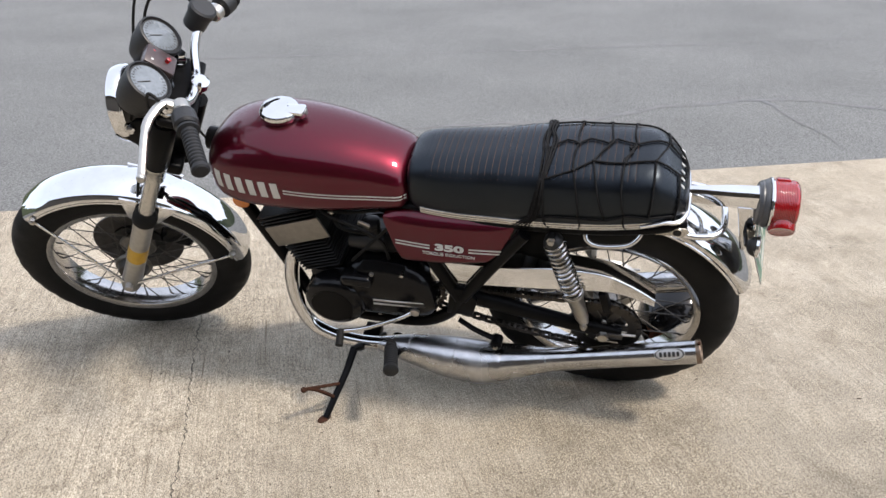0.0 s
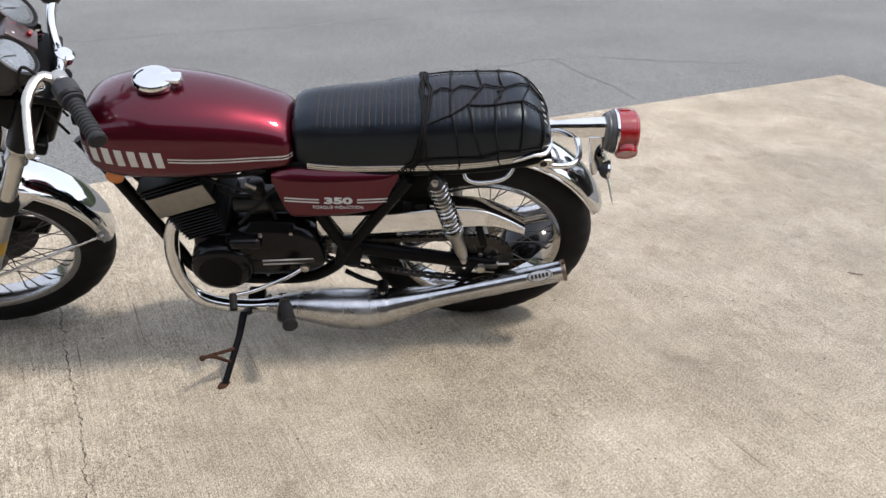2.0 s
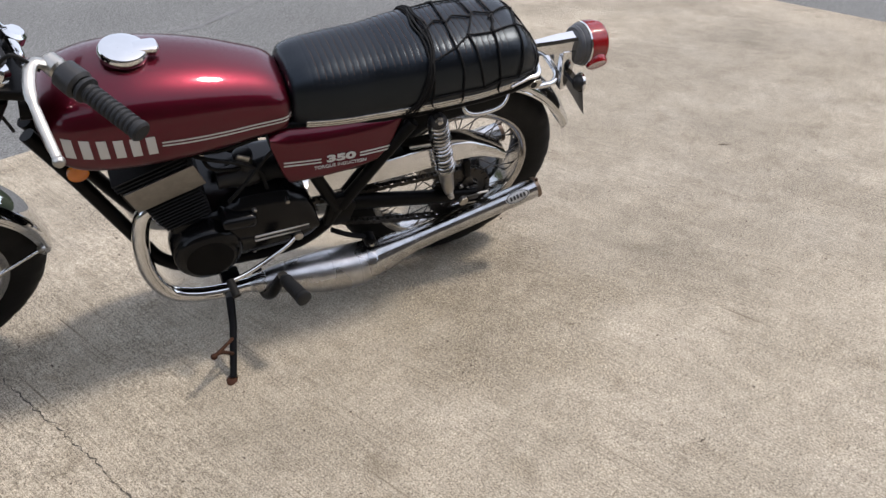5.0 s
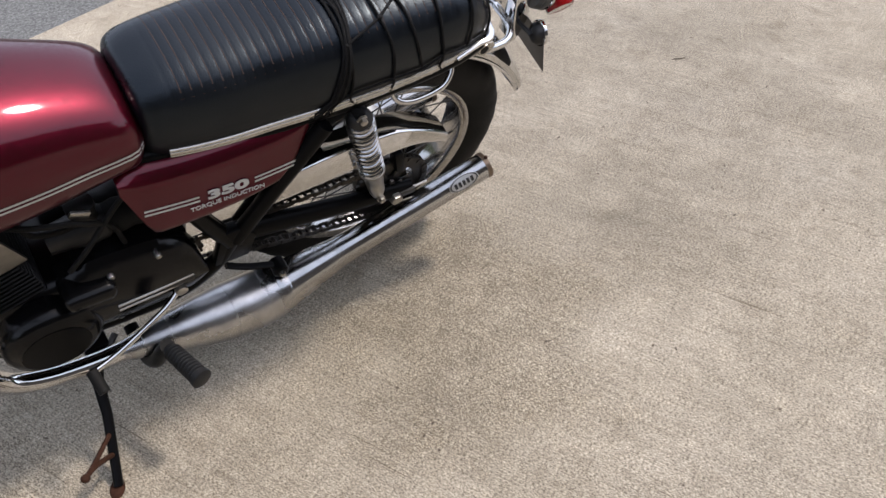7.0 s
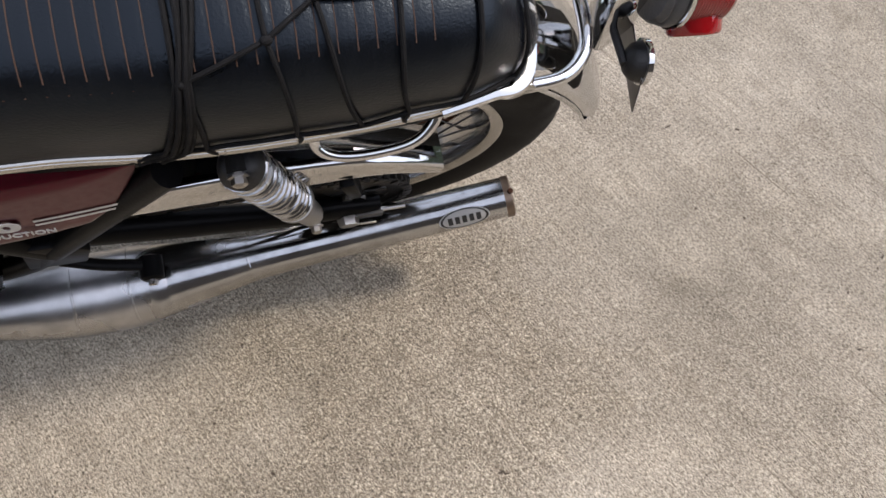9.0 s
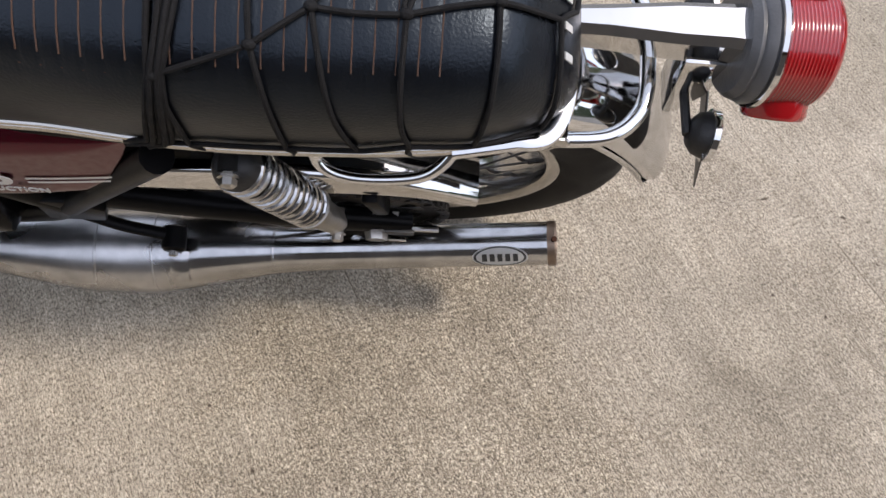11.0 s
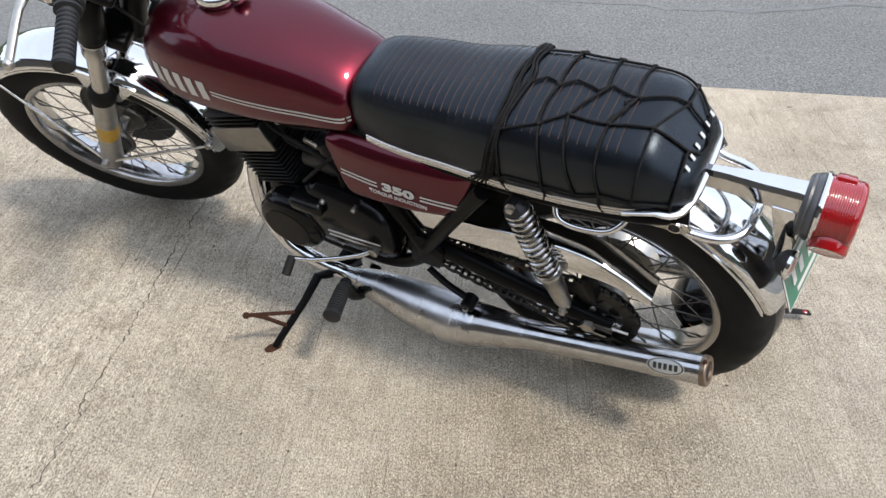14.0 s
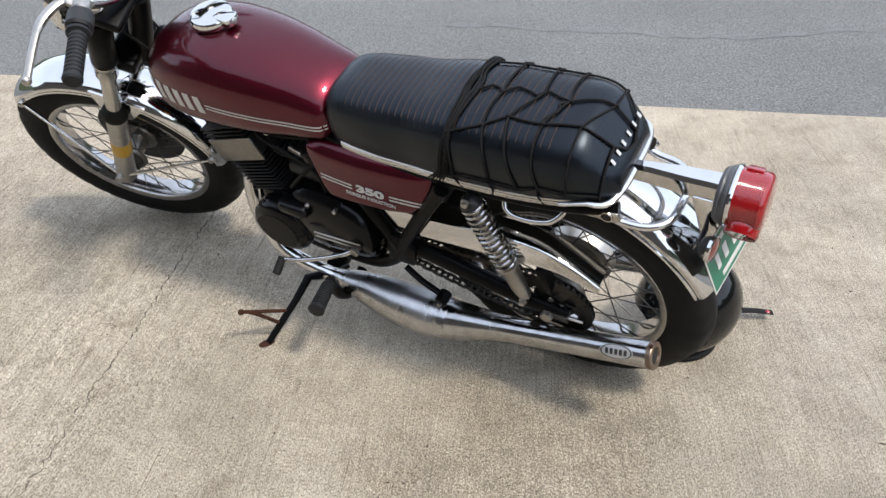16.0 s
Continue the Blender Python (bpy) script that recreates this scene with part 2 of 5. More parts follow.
def asphalt_material():
    m = bpy.data.materials.new("weathered_asphalt")
    m.use_nodes = True
    n, l = m.node_tree.nodes, m.node_tree.links
    b = n["Principled BSDF"]
    co = n.new("ShaderNodeTexCoord")
    fine = n.new("ShaderNodeTexNoise")
    fine.inputs["Scale"].default_value, fine.inputs["Detail"].default_value, fine.inputs["Roughness"].default_value = 100, 5, 0.8
    l.new(co.outputs["Object"], fine.inputs["Vector"])
    big = n.new("ShaderNodeTexNoise")
    big.inputs["Scale"].default_value, big.inputs["Detail"].default_value = 0.8, 5
    l.new(co.outputs["Object"], big.inputs["Vector"])
    r1 = n.new("ShaderNodeValToRGB")
    e = r1.color_ramp.elements
    e[0].position, e[0].color = 0.38, (0.044, 0.046, 0.045, 1)
    e[1].position, e[1].color = 0.63, (0.205, 0.207, 0.203, 1)
    mid = e.new(0.5)
    mid.color = (0.105, 0.107, 0.105, 1)
    l.new(fine.outputs[0], r1.inputs[0])
    r2 = n.new("ShaderNodeMapRange")
    r2.inputs["From Min"].default_value, r2.inputs["From Max"].default_value = 0.3, 0.7
    r2.inputs["To Min"].default_value, r2.inputs["To Max"].default_value = 0.85, 1.12
    l.new(big.outputs[0], r2.inputs["Value"])
    sc = n.new("ShaderNodeVectorMath")
    sc.operation = "SCALE"
    l.new(r1.outputs[0], sc.inputs[0])
    l.new(r2.outputs[0], sc.inputs["Scale"])
    l.new(sc.outputs[0], b.inputs["Base Color"])
    b.inputs["Roughness"].default_value = 0.9
    bp = n.new("ShaderNodeBump")
    bp.inputs["Strength"].default_value, bp.inputs["Distance"].default_value = 0.6, 0.006
    l.new(fine.outputs[0], bp.inputs["Height"])
    l.new(bp.outputs[0], b.inputs["Normal"])
    return m


M["concrete"], M["asphalt"] = concrete_material(), asphalt_material()
M["tar"] = material("tar_seal", (0.1023, 0.1023, 0.1004), 0.7, 0.0, 0.0, 0.3, 30, 0.3, 200)
M["crack"] = material("crack_dirt", (0.062, 0.054, 0.043), 0.95, 0.0, 0.0, 0.5, 60)
M["leaves"] = material("unseen_foliage", (0.036, 0.048, 0.0224), 0.9, 0.0, 0.0, 0.5, 4, 0.0)
M["unseen_wall"] = material("unseen_wall_brown", (0.096, 0.081, 0.066), 0.85, 0.0, 0.0, 0.3, 6, 0.2, 60)
M["twig"] = material("dry_twig", (0.063, 0.0455, 0.0315), 0.9, 0.0, 0.0, 0.4, 90)


# ---- mesh tools ----
def part(name, bm, mat, parent=None, label="", sharp=38):
    bmesh.ops.recalc_face_normals(bm, faces=bm.faces)
    me = bpy.data.meshes.new(name)
    bm.to_mesh(me)
    bm.free()
    me.materials.append(M[mat] if isinstance(mat, str) else mat)
    for p in me.polygons:
        p.use_smooth = True
    me.set_sharp_from_angle(angle=radians(sharp))
    ob = new(name, me)
    if parent is not None:
        ob.parent = parent
    return tagged(ob, label)


def thing(name, m, label, category, group=""):
    ob = new(name)
    ob.empty_display_size = 0.1
    ob.matrix_world = m
    return tagged(ob, label, category, group)


def curve(pts, n=8):
    """A smooth line through the points."""
    p = [Vector(q) for q in pts]
    p = [2 * p[0] - p[1]] + p + [2 * p[-1] - p[-2]]
    out = []
    for i in range(1, len(p) - 2):
        for k in range(n):
            t = k / n
            a, b, c, d = p[i - 1], p[i], p[i + 1], p[i + 2]
            out.append(0.5 * (2 * b + (c - a) * t + (2 * a - 5 * b + 4 * c - d) * t * t + (3 * b - a - 3 * c + d) * t ** 3))
    return out + [p[-2]]


def rings(bm, loops, caps=True, closed=False):
    """A skin over loops of equal length."""
    vs = [[bm.verts.new(c) for c in loop] for loop in loops]
    k = len(vs[0])
    pairs = list(zip(vs, vs[1:])) + ([(vs[-1], vs[0])] if closed else [])
    for a, b in pairs:
        for i in range(k):
            bm.faces.new((a[i], a[(i + 1) % k], b[(i + 1) % k], b[i]))
    if caps and not closed:
        bm.faces.new(vs[0][::-1])
        bm.faces.new(vs[-1])
    return vs


def tube(bm, pts, r, seg=10, caps=True, closed=False, flat=1.0):
    """A round bar along the points; r is one radius or one for each point."""
    pts = [Vector(p) for p in pts]
    rs = r if isinstance(r, (list, tuple)) else [r] * len(pts)
    loops, side = [], None
    for i, p in enumerate(pts):
        before = pts[i - 1] if i or closed else p
        after = pts[(i + 1) % len(pts)] if i < len(pts) - 1 or closed else p
        d = (after - before).normalized()
        if side is None:
            side = d.cross(Vector((0, 0, 1)) if abs(d.z) < 0.9 else Vector((1, 0, 0))).normalized()
        side = (side - d * side.dot(d)).normalized()
        up = d.cross(side)
        loops.append([p + rs[i] * (math.cos(2 * math.pi * k / seg) * side + flat * math.sin(2 * math.pi * k / seg) * up) for k in range(seg)])
    rings(bm, loops, caps, closed)
    return bm


def bar(pts, r, seg=10, **more):
    return tube(bmesh.new(), pts, r, seg, **more)


def lathe(bm, profile, at, axis, seg=32, closed=False):
    """A turned form: profile of (distance along the axis, radius)."""
    axis = Vector(axis).normalized()
    side = axis.cross(Vector((0, 0, 1)) if abs(axis.z) < 0.9 else Vector((1, 0, 0))).normalized()
    up = axis.cross(side)
    at = Vector(at)
    loops = [[at + axis * d + max(r, 1e-4) * (math.cos(2 * math.pi * k / seg) * side + math.sin(2 * math.pi * k / seg) * up) for k in range(seg)] for d, r in profile]
    rings(bm, loops, not closed, closed)
    return bm


def turned(profile, at, axis, seg=32, closed=False):
    return lathe(bmesh.new(), profile, at, axis, seg, closed)


def block(bm, size, m, bevel=0.004, steps=2):
    """A bevelled box of the size, posed by m."""
    b2 = bmesh.new()
    bmesh.ops.create_cube(b2, size=1)
    bmesh.ops.scale(b2, vec=size, verts=b2.verts)
    if bevel:
        bmesh.ops.bevel(b2, geom=b2.edges[:], offset=bevel, segments=steps, affect="EDGES", profile=0.5)
    bmesh.ops.transform(b2, matrix=m, verts=b2.verts)
    tmp = bpy.data.meshes.new("tmp")
    b2.to_mesh(tmp)
    b2.free()
    bm.from_mesh(tmp)
    bpy.data.meshes.remove(tmp)
    return bm


def boxed(size, m, bevel=0.004, steps=2):
    return block(bmesh.new(), size, m, bevel, steps)


def slab(outline, y0, y1, bevel=0.002):
    """A plate: an outline in x and z, thick from y0 to y1."""
    bm = bmesh.new()
    f = bm.faces.new([bm.verts.new((x, y0, z)) for x, z in outline])
    g = bmesh.ops.extrude_face_region(bm, geom=[f])
    bmesh.ops.translate(bm, vec=(0, y1 - y0, 0), verts=[v for v in g["geom"] if isinstance(v, bmesh.types.BMVert)])
    bmesh.ops.recalc_face_normals(bm, faces=bm.faces)
    if bevel:
        bmesh.ops.bevel(bm, geom=bm.edges[:], offset=bevel, segments=2, affect="EDGES", profile=0.5)
    return bm


def lerp(table, x):
    """Smooth values from a table of rows (x, values...)."""
    if x <= table[0][0]:
        return table[0][1:]
    for a, b in zip(table, table[1:]):
        if x <= b[0]:
            t = (x - a[0]) / (b[0] - a[0])
            return tuple(u + (v - u) * t for u, v in zip(a[1:], b[1:]))
    return table[-1][1:]


def eased(table, x):
    """As lerp, through a smooth curve."""
    if x <= table[0][0]:
        return table[0][1:]
    if x >= table[-1][0]:
        return table[-1][1:]
    i = max(k for k in range(len(table) - 1) if table[k][0] <= x)
    p0, p1, p2, p3 = table[max(i - 1, 0)], table[i], table[i + 1], table[min(i + 2, len(table) - 1)]
    h = p2[0] - p1[0]
    t = (x - p1[0]) / h
    out = []
    for k in range(1, len(p1)):
        m1 = (p2[k] - p0[k]) / (p2[0] - p0[0]) * h
        m2 = (p3[k] - p1[k]) / (p3[0] - p1[0]) * h
        out.append((2 * t ** 3 - 3 * t ** 2 + 1) * p1[k] + (t ** 3 - 2 * t ** 2 + t) * m1 + (3 * t ** 2 - 2 * t ** 3) * p2[k] + (t ** 3 - t ** 2) * m2)
    return tuple(out)


def lettering(text, height, m, mat, parent, name, squash=1.0, bold=0.0):
    c = bpy.data.curves.new(name, "FONT")
    c.body, c.size, c.align_x, c.align_y, c.extrude, c.offset = text, height * 1.4, "CENTER", "CENTER", 0.0006, bold
    tmp = new("tmp", c)
    bpy.context.view_layer.update()
    me = bpy.data.meshes.new_from_object(tmp)
    bpy.data.objects.remove(tmp)
    bpy.data.curves.remove(c)
    me.transform(m @ Matrix.Diagonal((squash, 1, 1, 1)))
    me.materials.clear()
    me.materials.append(M[mat])
    me.name = name
    ob = new(name, me)
    ob.parent = parent
    return ob


# ---- ground ----
def rise(x):
    """The apron climbs a little towards the front of the motorcycle."""
    k = min(1.0, max(0.0, (-0.25 - x) / 0.6))
    return 0.006 * k * k * (3 - 2 * k)


def ground():
    bm = bmesh.new()
    r = 400
    f = [bm.verts.new((x, y, -0.018)) for x, y in ((-r, -r), (r, -r), (r, r), (-r, r))]
    bm.faces.new(f)
    ob = part("ground", bm, "asphalt")
    tagged(ob, "grey weathered asphalt road with coarse stone grain", "road", kind="structure")
    # concrete apron with a straight front edge and a square corner
    far = Vector((3.30, 4.875, 0))
    along, across = Vector((-0.936, -0.351, 0)), Vector((0.290, -0.957, 0))
    corners = [far, far + along * 9, far + along * 9 + across * 9, far + across * 9]
    bm = bmesh.new()
    top = bm.faces.new([bm.verts.new(c) for c in corners])
    g = bmesh.ops.extrude_face_region(bm, geom=[top])
    bmesh.ops.translate(bm, vec=(0, 0, -0.12), verts=[v for v in g["geom"] if isinstance(v, bmesh.types.BMVert)])
    bmesh.ops.recalc_face_normals(bm, faces=bm.faces)
    bmesh.ops.bevel(bm, geom=[e for e in bm.edges if all(v.co.z > -0.01 for v in e.verts)], offset=0.008, segments=2, affect="EDGES")
    for k in range(60):
        x = -1.0 + 0.02 * k
        bmesh.ops.bisect_plane(bm, geom=bm.verts[:] + bm.edges[:] + bm.faces[:], plane_co=(x, 0, 0), plane_no=(1, 0, 0))
    for v in bm.verts:
        if v.co.z > -0.05:
            v.co.z += rise(v.co.x)
    apron = part("pavement", bm, "concrete")
    tagged(apron, "pale tan broom-finished concrete apron with stains and a crack", "driveway", kind="structure")
    return apron, far, along, across


apron, FAR, ALONG, ACROSS = ground()


def ribbon(name, pts, width, z, mat, parent, wobble, seed, step=0.02):
    """A thin irregular strip on the ground along the points."""
    rnd = random.Random(seed)
    bm = bmesh.new()
    line = []
    for a, b in zip(pts, pts[1:]):
        a, b = Vector((*a, 0)), Vector((*b, 0))
        k = max(2, int((b - a).length / step))
        line += [a.lerp(b, i / k) for i in range(k)]
    line.append(Vector((*pts[-1], 0)))
    prev = None
    for i, p in enumerate(line):
        d = (line[min(i + 1, len(line) - 1)] - line[max(i - 1, 0)]).normalized()
        s = Vector((-d.y, d.x, 0))
        off = wobble * (noise.noise(Vector((i * 0.35, seed, 0))) + 0.6 * noise.noise(Vector((i * 1.3, seed, 5))))
        w = width * (0.25 + 0.95 * rnd.random() ** 1.6)
        c = p + s * off
        h = z + (rise(c.x) if z > 0 else 0)
        v = (bm.verts.new((*(c + s * w / 2).xy, h)), bm.verts.new((*(c - s * w / 2).xy, h)))
        if prev:
            bm.faces.new((prev[0], prev[1], v[1], v[0]))
        prev = v
    return part(name, bm, mat, parent)


def reflection_ring():
    """Unseen belt of woods round the far distance, added to darken chrome reflections."""
    bm = bmesh.new()
    rnd = random.Random(8)
    n = 180
    low, high = [], []
    for i in range(n):
        t = 2 * math.pi * i / n
        r = 38 + 3 * noise.noise(Vector((3 * math.cos(t), 3 * math.sin(t), 1)))
        h = 5.5 + 2.8 * noise.noise(Vector((6 * math.cos(t), 6 * math.sin(t), 4))) + 1.6 * rnd.random()
        low.append(bm.verts.new((r * math.cos(t), r * math.sin(t), -0.02)))
        high.append([bm.verts.new(((r + 0.6 * k) * math.cos(t), (r + 0.6 * k) * math.sin(t), h * k / 5 + 0.5 * rnd.random() * (k > 0))) for k in range(1, 6)])
    for i in range(n):
        j = (i + 1) % n
        a, b = [low[i]] + high[i], [low[j]] + high[j]
        for k in range(5):
            bm.faces.new((a[k], b[k], b[k + 1], a[k + 1]))
    ob = part("backdrop", bm, "leaves", sharp=10)
    return tagged(ob, "dark green belt of trees out of view, added for reflections", "woods", kind="structure")


reflection_ring()


def reflection_wall():
    """Long plain wall behind the camera, unseen, added to darken reflections."""
    bm = bmesh.new()
    block(bm, (17.0, 0.3, 4.2), Matrix.Translation((-1.0, -4.6, 2.1 - 0.02)), 0.01, 1)
    ob = part("wall_south", bm, "unseen_wall")
    tagged(ob, "plain brown wall out of view, added for reflections", "wall", kind="structure")
    bm = bmesh.new()
    block(bm, (17.6, 1.1, 0.16), Matrix.Translation((-1.0, -4.35, 4.26)), 0.02, 1)
    ob = part("trim", bm, "unseen_wall")
    return tagged(ob, "plain dark eaves out of view, on the added wall", "eaves", kind="structure")


reflection_wall()
ribbon("crack", [(-0.93, 2.30), (-0.86, 2.12), (-0.799, 1.967), (-0.753, 1.852), (-0.692, 1.713), (-0.660, 1.651), (-0.605, 1.519), (-0.579, 1.452), (-0.528, 1.317), (-0.475, 1.202), (-0.432, 1.095), (-0.391, 0.976), (-0.28, 0.6), (-0.13, 0.1)], 0.0042, 0.0012, "crack", apron, 0.016, 3, 0.010)


# ---- motorcycle ----
# local axes: x to the rear, y to the bike's right, z up; the rear wheel's centre stands over the origin
bike = thing("motorcycle", pose(0.4538, 2.0199, 0.0122, 20.98, 1.59, -1.66), "maroon and chrome vintage motorcycle leaning on its side stand", "motorcycle")

# steering: a frame along the fork, turned to the left
RAKE, STEER = 27.5, 17.0
UP = Vector((math.sin(radians(RAKE)), 0, math.cos(radians(RAKE))))
BACK = Vector((math.cos(radians(RAKE)), 0, -math.sin(radians(RAKE))))
FORK = Matrix.Translation((-1.334, -0.010, 0.274)) @ Matrix(((BACK.x, 0, UP.x, 0), (0, 1, 0, 0), (BACK.z, 0, UP.z, 0), (0, 0, 0, 1))) @ Matrix.Rotation(radians(STEER), 4, "Z")


WHEEL = FORK @ Matrix.Translation((-0.062, -0.008, 0))


def rolled(bm):
    """Poses what is built round the front axle."""
    bm.transform(WHEEL)
    return bm


def raised(p):
    """The tall fork lifts all that sits at its head."""
    k = min(1.0, max(0.0, (p.z - 0.31) / 0.16))
    return Vector((p.x, p.y, p.z + 0.028 * k))


def steered(bm):
    for v in bm.verts:
        v.co = raised(v.co)
    bm.transform(FORK)
    return bm


def tyre(bm, at, axis_m, R, half, rim_r):
    """A road tyre of outer radius R with grooves cut across its crown."""
    prof = []
    c = (R - rim_r) / 1.74
    for k in range(25):
        a = math.pi * (k / 24 - 0.5) * 1.53
        prof.append((half * math.sin(a), R - c + c * math.cos(a)))
    n = 132
    loops = []
    for i in range(n):
        t = 2 * math.pi * i / n
        loop = []
        for k, (y, r) in enumerate(prof):
            u = abs(y) / half
            groove = 0.0
            if 5 < k < 19 and u > 0.22 and (i + (2 if y > 0 else 0)) % 4 == 0:
                groove = 0.0035
            if k in (10, 14):
                groove = 0.003
            rr = r - groove
            loop.append(at + axis_m @ Vector((rr * math.cos(t), y, rr * math.sin(t))))
        loops.append(loop)
    vs = [[bm.verts.new(c) for c in loop] for loop in loops]
    for i in range(n):
        a, b = vs[i], vs[(i + 1) % n]
        for k in range(len(prof) - 1):
            bm.faces.new((a[k], a[k + 1], b[k + 1], b[k]))
    return bm


def wheel(name, at, m, R, half, parent, hub_r, hub_half, label):
    """Hub with tyre, rim and crossed spokes; m turns the wheel whose axle is y."""
    at = Vector(at)
    ax = m @ Vector((0, 1, 0))
    hub = part(name, turned([(-hub_half, 0.018), (-hub_half, hub_r), (-hub_half + 0.008, hub_r + 0.004), (-hub_half + 0.014, hub_r), (-hub_half + 0.02, hub_r * 0.62), (hub_half - 0.02, hub_r * 0.62), (hub_half - 0.014, hub_r), (hub_half - 0.008, hub_r + 0.004), (hub_half, hub_r), (hub_half, 0.018)], at, ax, 36), "casting", parent, label)
    part("tyre", tyre(bmesh.new(), at, m, R, half, 0.2375), "rubber", hub, "black worn rubber tyre")
    lip = 0.034
    part("rim", turned([(-lip, 0.2430), (-lip - 0.003, 0.2405), (-lip - 0.002, 0.2300), (-lip + 0.002, 0.2235), (-lip + 0.009, 0.2210), (0, 0.2190), (lip - 0.009, 0.2210), (lip - 0.002, 0.2235), (lip + 0.002, 0.2300), (lip + 0.003, 0.2405), (lip, 0.2430), (lip - 0.005, 0.2400), (0, 0.2330), (-lip + 0.005, 0.2400)], at, ax, 96, closed=True), "rim", hub, "chromed steel rim")
    for k in range(36):
        side = -1 if k % 2 else 1
        t = 2 * math.pi * (k + 0.5) / 36
        lean = radians(38) * (1 if (k // 2) % 2 else -1)
        a = m @ Vector(((hub_r - 0.003) * math.cos(t + lean), side * (hub_half - 0.008), (hub_r - 0.003) * math.sin(t + lean)))
        b = m @ Vector((0.223 * math.cos(t), side * 0.004, 0.223 * math.sin(t)))
        mid = b + (a - b).normalized() * 0.016
        sp = part("spoke", bar([at + a, at + mid, at + mid, at + b], [0.0016, 0.0016, 0.0030, 0.0030], 6), "spoke", hub)
    return hub


I3 = Matrix.Identity(3)
HUB = Vector((0.010, 0, 0.325))
rear_wheel = wheel("rear_wheel", HUB, I3, 0.334, 0.047, bike, 0.060, 0.058, "rear spoked wheel with chrome rim and black tyre")
front_wheel = wheel("front_wheel", WHEEL.translation, WHEEL.to_3x3(), 0.340, 0.049, bike, 0.050, 0.045, "front spoked wheel with chrome rim and black tyre, turned left")

# front brake disc and caliper, on the right side
W0 = Vector((0, 0, 0))
part("brake_disc", rolled(turned([(0.052, 0.070), (0.052, 0.132), (0.058, 0.132), (0.058, 0.070)], W0, (0, 1, 0), 48, closed=True)), "spoke", front_wheel, "steel front brake disc")
part("disc_carrier", rolled(turned([(0.045, 0.03), (0.045, 0.078), (0.056, 0.078), (0.056, 0.03)], W0, (0, 1, 0), 36)), "dark", front_wheel)
part("brake_caliper", rolled(boxed((0.10, 0.06, 0.075), Matrix.Translation((0.105, 0.062, 0.075)), 0.018, 3)), "engine", bike, "black front brake caliper")
part("speedometer_drive", rolled(turned([(-0.066, 0.02), (-0.066, 0.037), (-0.048, 0.045), (-0.044, 0.045)], W0, (0, 1, 0), 32)), "spoke", front_wheel)
part("axle", rolled(bar([(0, -0.125, 0), (0, 0.125, 0)], 0.011, 12)), "bolt", front_wheel)
part("rear_axle", bar([HUB + Vector((0, -0.128, 0)), HUB + Vector((0, 0.128, 0))], 0.009, 12), "bolt", bike)
part("axle_nut", turned([(0, 0.014), (0.010, 0.016), (0.020, 0.014)], HUB + Vector((0, -0.112, 0)), (0, -1, 0), 6), "bolt", bike, "zinc axle nut")
part("axle_nut", turned([(0, 0.014), (0.010, 0.016), (0.020, 0.014)], HUB + Vector((0, 0.108, 0)), (0, 1, 0), 6), "bolt", bike)


# fork legs
for side in (-1, 1):
    y = 0.088 * side
    leg = part("fork_leg", steered(turned([(-0.045, 0.012), (-0.042, 0.026), (-0.02, 0.030), (0.02, 0.0285), (0.06, 0.0275), (0.288, 0.0275), (0.293, 0.022)], (-0.058, y, 0), (0, 0, 1), 28)), "alloy", bike, "weathered aluminium fork slider")
    part("dust_seal", steered(turned([(0.280, 0.0285), (0.286, 0.0325), (0.308, 0.0325), (0.316, 0.0285), (0.324, 0.0245), (0.327, 0.020)], (-0.058, y, 0), (0, 0, 1), 28)), "rubber", leg, "black rubber dust seal")
    part("fork_tube", steered(turned([(0.30, 0.0205), (0.40, 0.0205), (0.50, 0.0205), (0.69, 0.0205)], (-0.058, y, 0), (0, 0, 1), 24)), "polished", leg, "silver fork tube")
    part("fork_clamp", steered(turned([(0.446, 0.0205), (0.448, 0.0275), (0.482, 0.0275), (0.486, 0.0300), (0.494, 0.0300), (0.496, 0.0235)], (-0.058, y, 0), (0, 0, 1), 24)), "polished", leg, "silver fork clamp ring")
    part("fork_cover", steered(turned([(0.496, 0.028), (0.50, 0.031), (0.64, 0.031), (0.646, 0.028)], (-0.058, y, 0), (0, 0, 1), 24)), "black", leg, "black fork cover")
    part("fork_cap", steered(turned([(0.69, 0.020), (0.705, 0.020), (0.712, 0.014)], (-0.058, y, 0), (0, 0, 1), 6)), "chrome", leg)
    part("axle_clamp", steered(boxed((0.05, 0.03, 0.022), Matrix.Translation((-0.058, y, -0.034)), 0.006)), "alloy", leg)
    if side < 0:
        part("label", steered(turned([(0.108, 0.0280), (0.166, 0.0280)], (-0.058, y, 0), (0, 0, 1), 28)), "yellow", leg, "yellow printed label on the fork slider")
part("lower_yoke", steered(boxed((0.075, 0.150, 0.034), Matrix.Translation((-0.03, 0, 0.468)), 0.010, 3)), "black", bike, "black lower fork yoke")
part("upper_yoke", steered(boxed((0.085, 0.235, 0.024), Matrix.Translation((-0.034, 0, 0.668)), 0.008, 3)), "black", bike, "black upper fork yoke")
part("steering_head", bar([FORK @ Vector((0, 0, 0.48)), FORK @ Vector((0, 0, 0.69))], 0.028, 20), "black", bike)
part("steering_damper_knob", steered(turned([(0.684, 0.012), (0.700, 0.012), (0.705, 0.022), (0.722, 0.022), (0.728, 0.015)], (0, 0, 0), (0, 0, 1), 20)), "chrome", bike, "chrome steering nut")


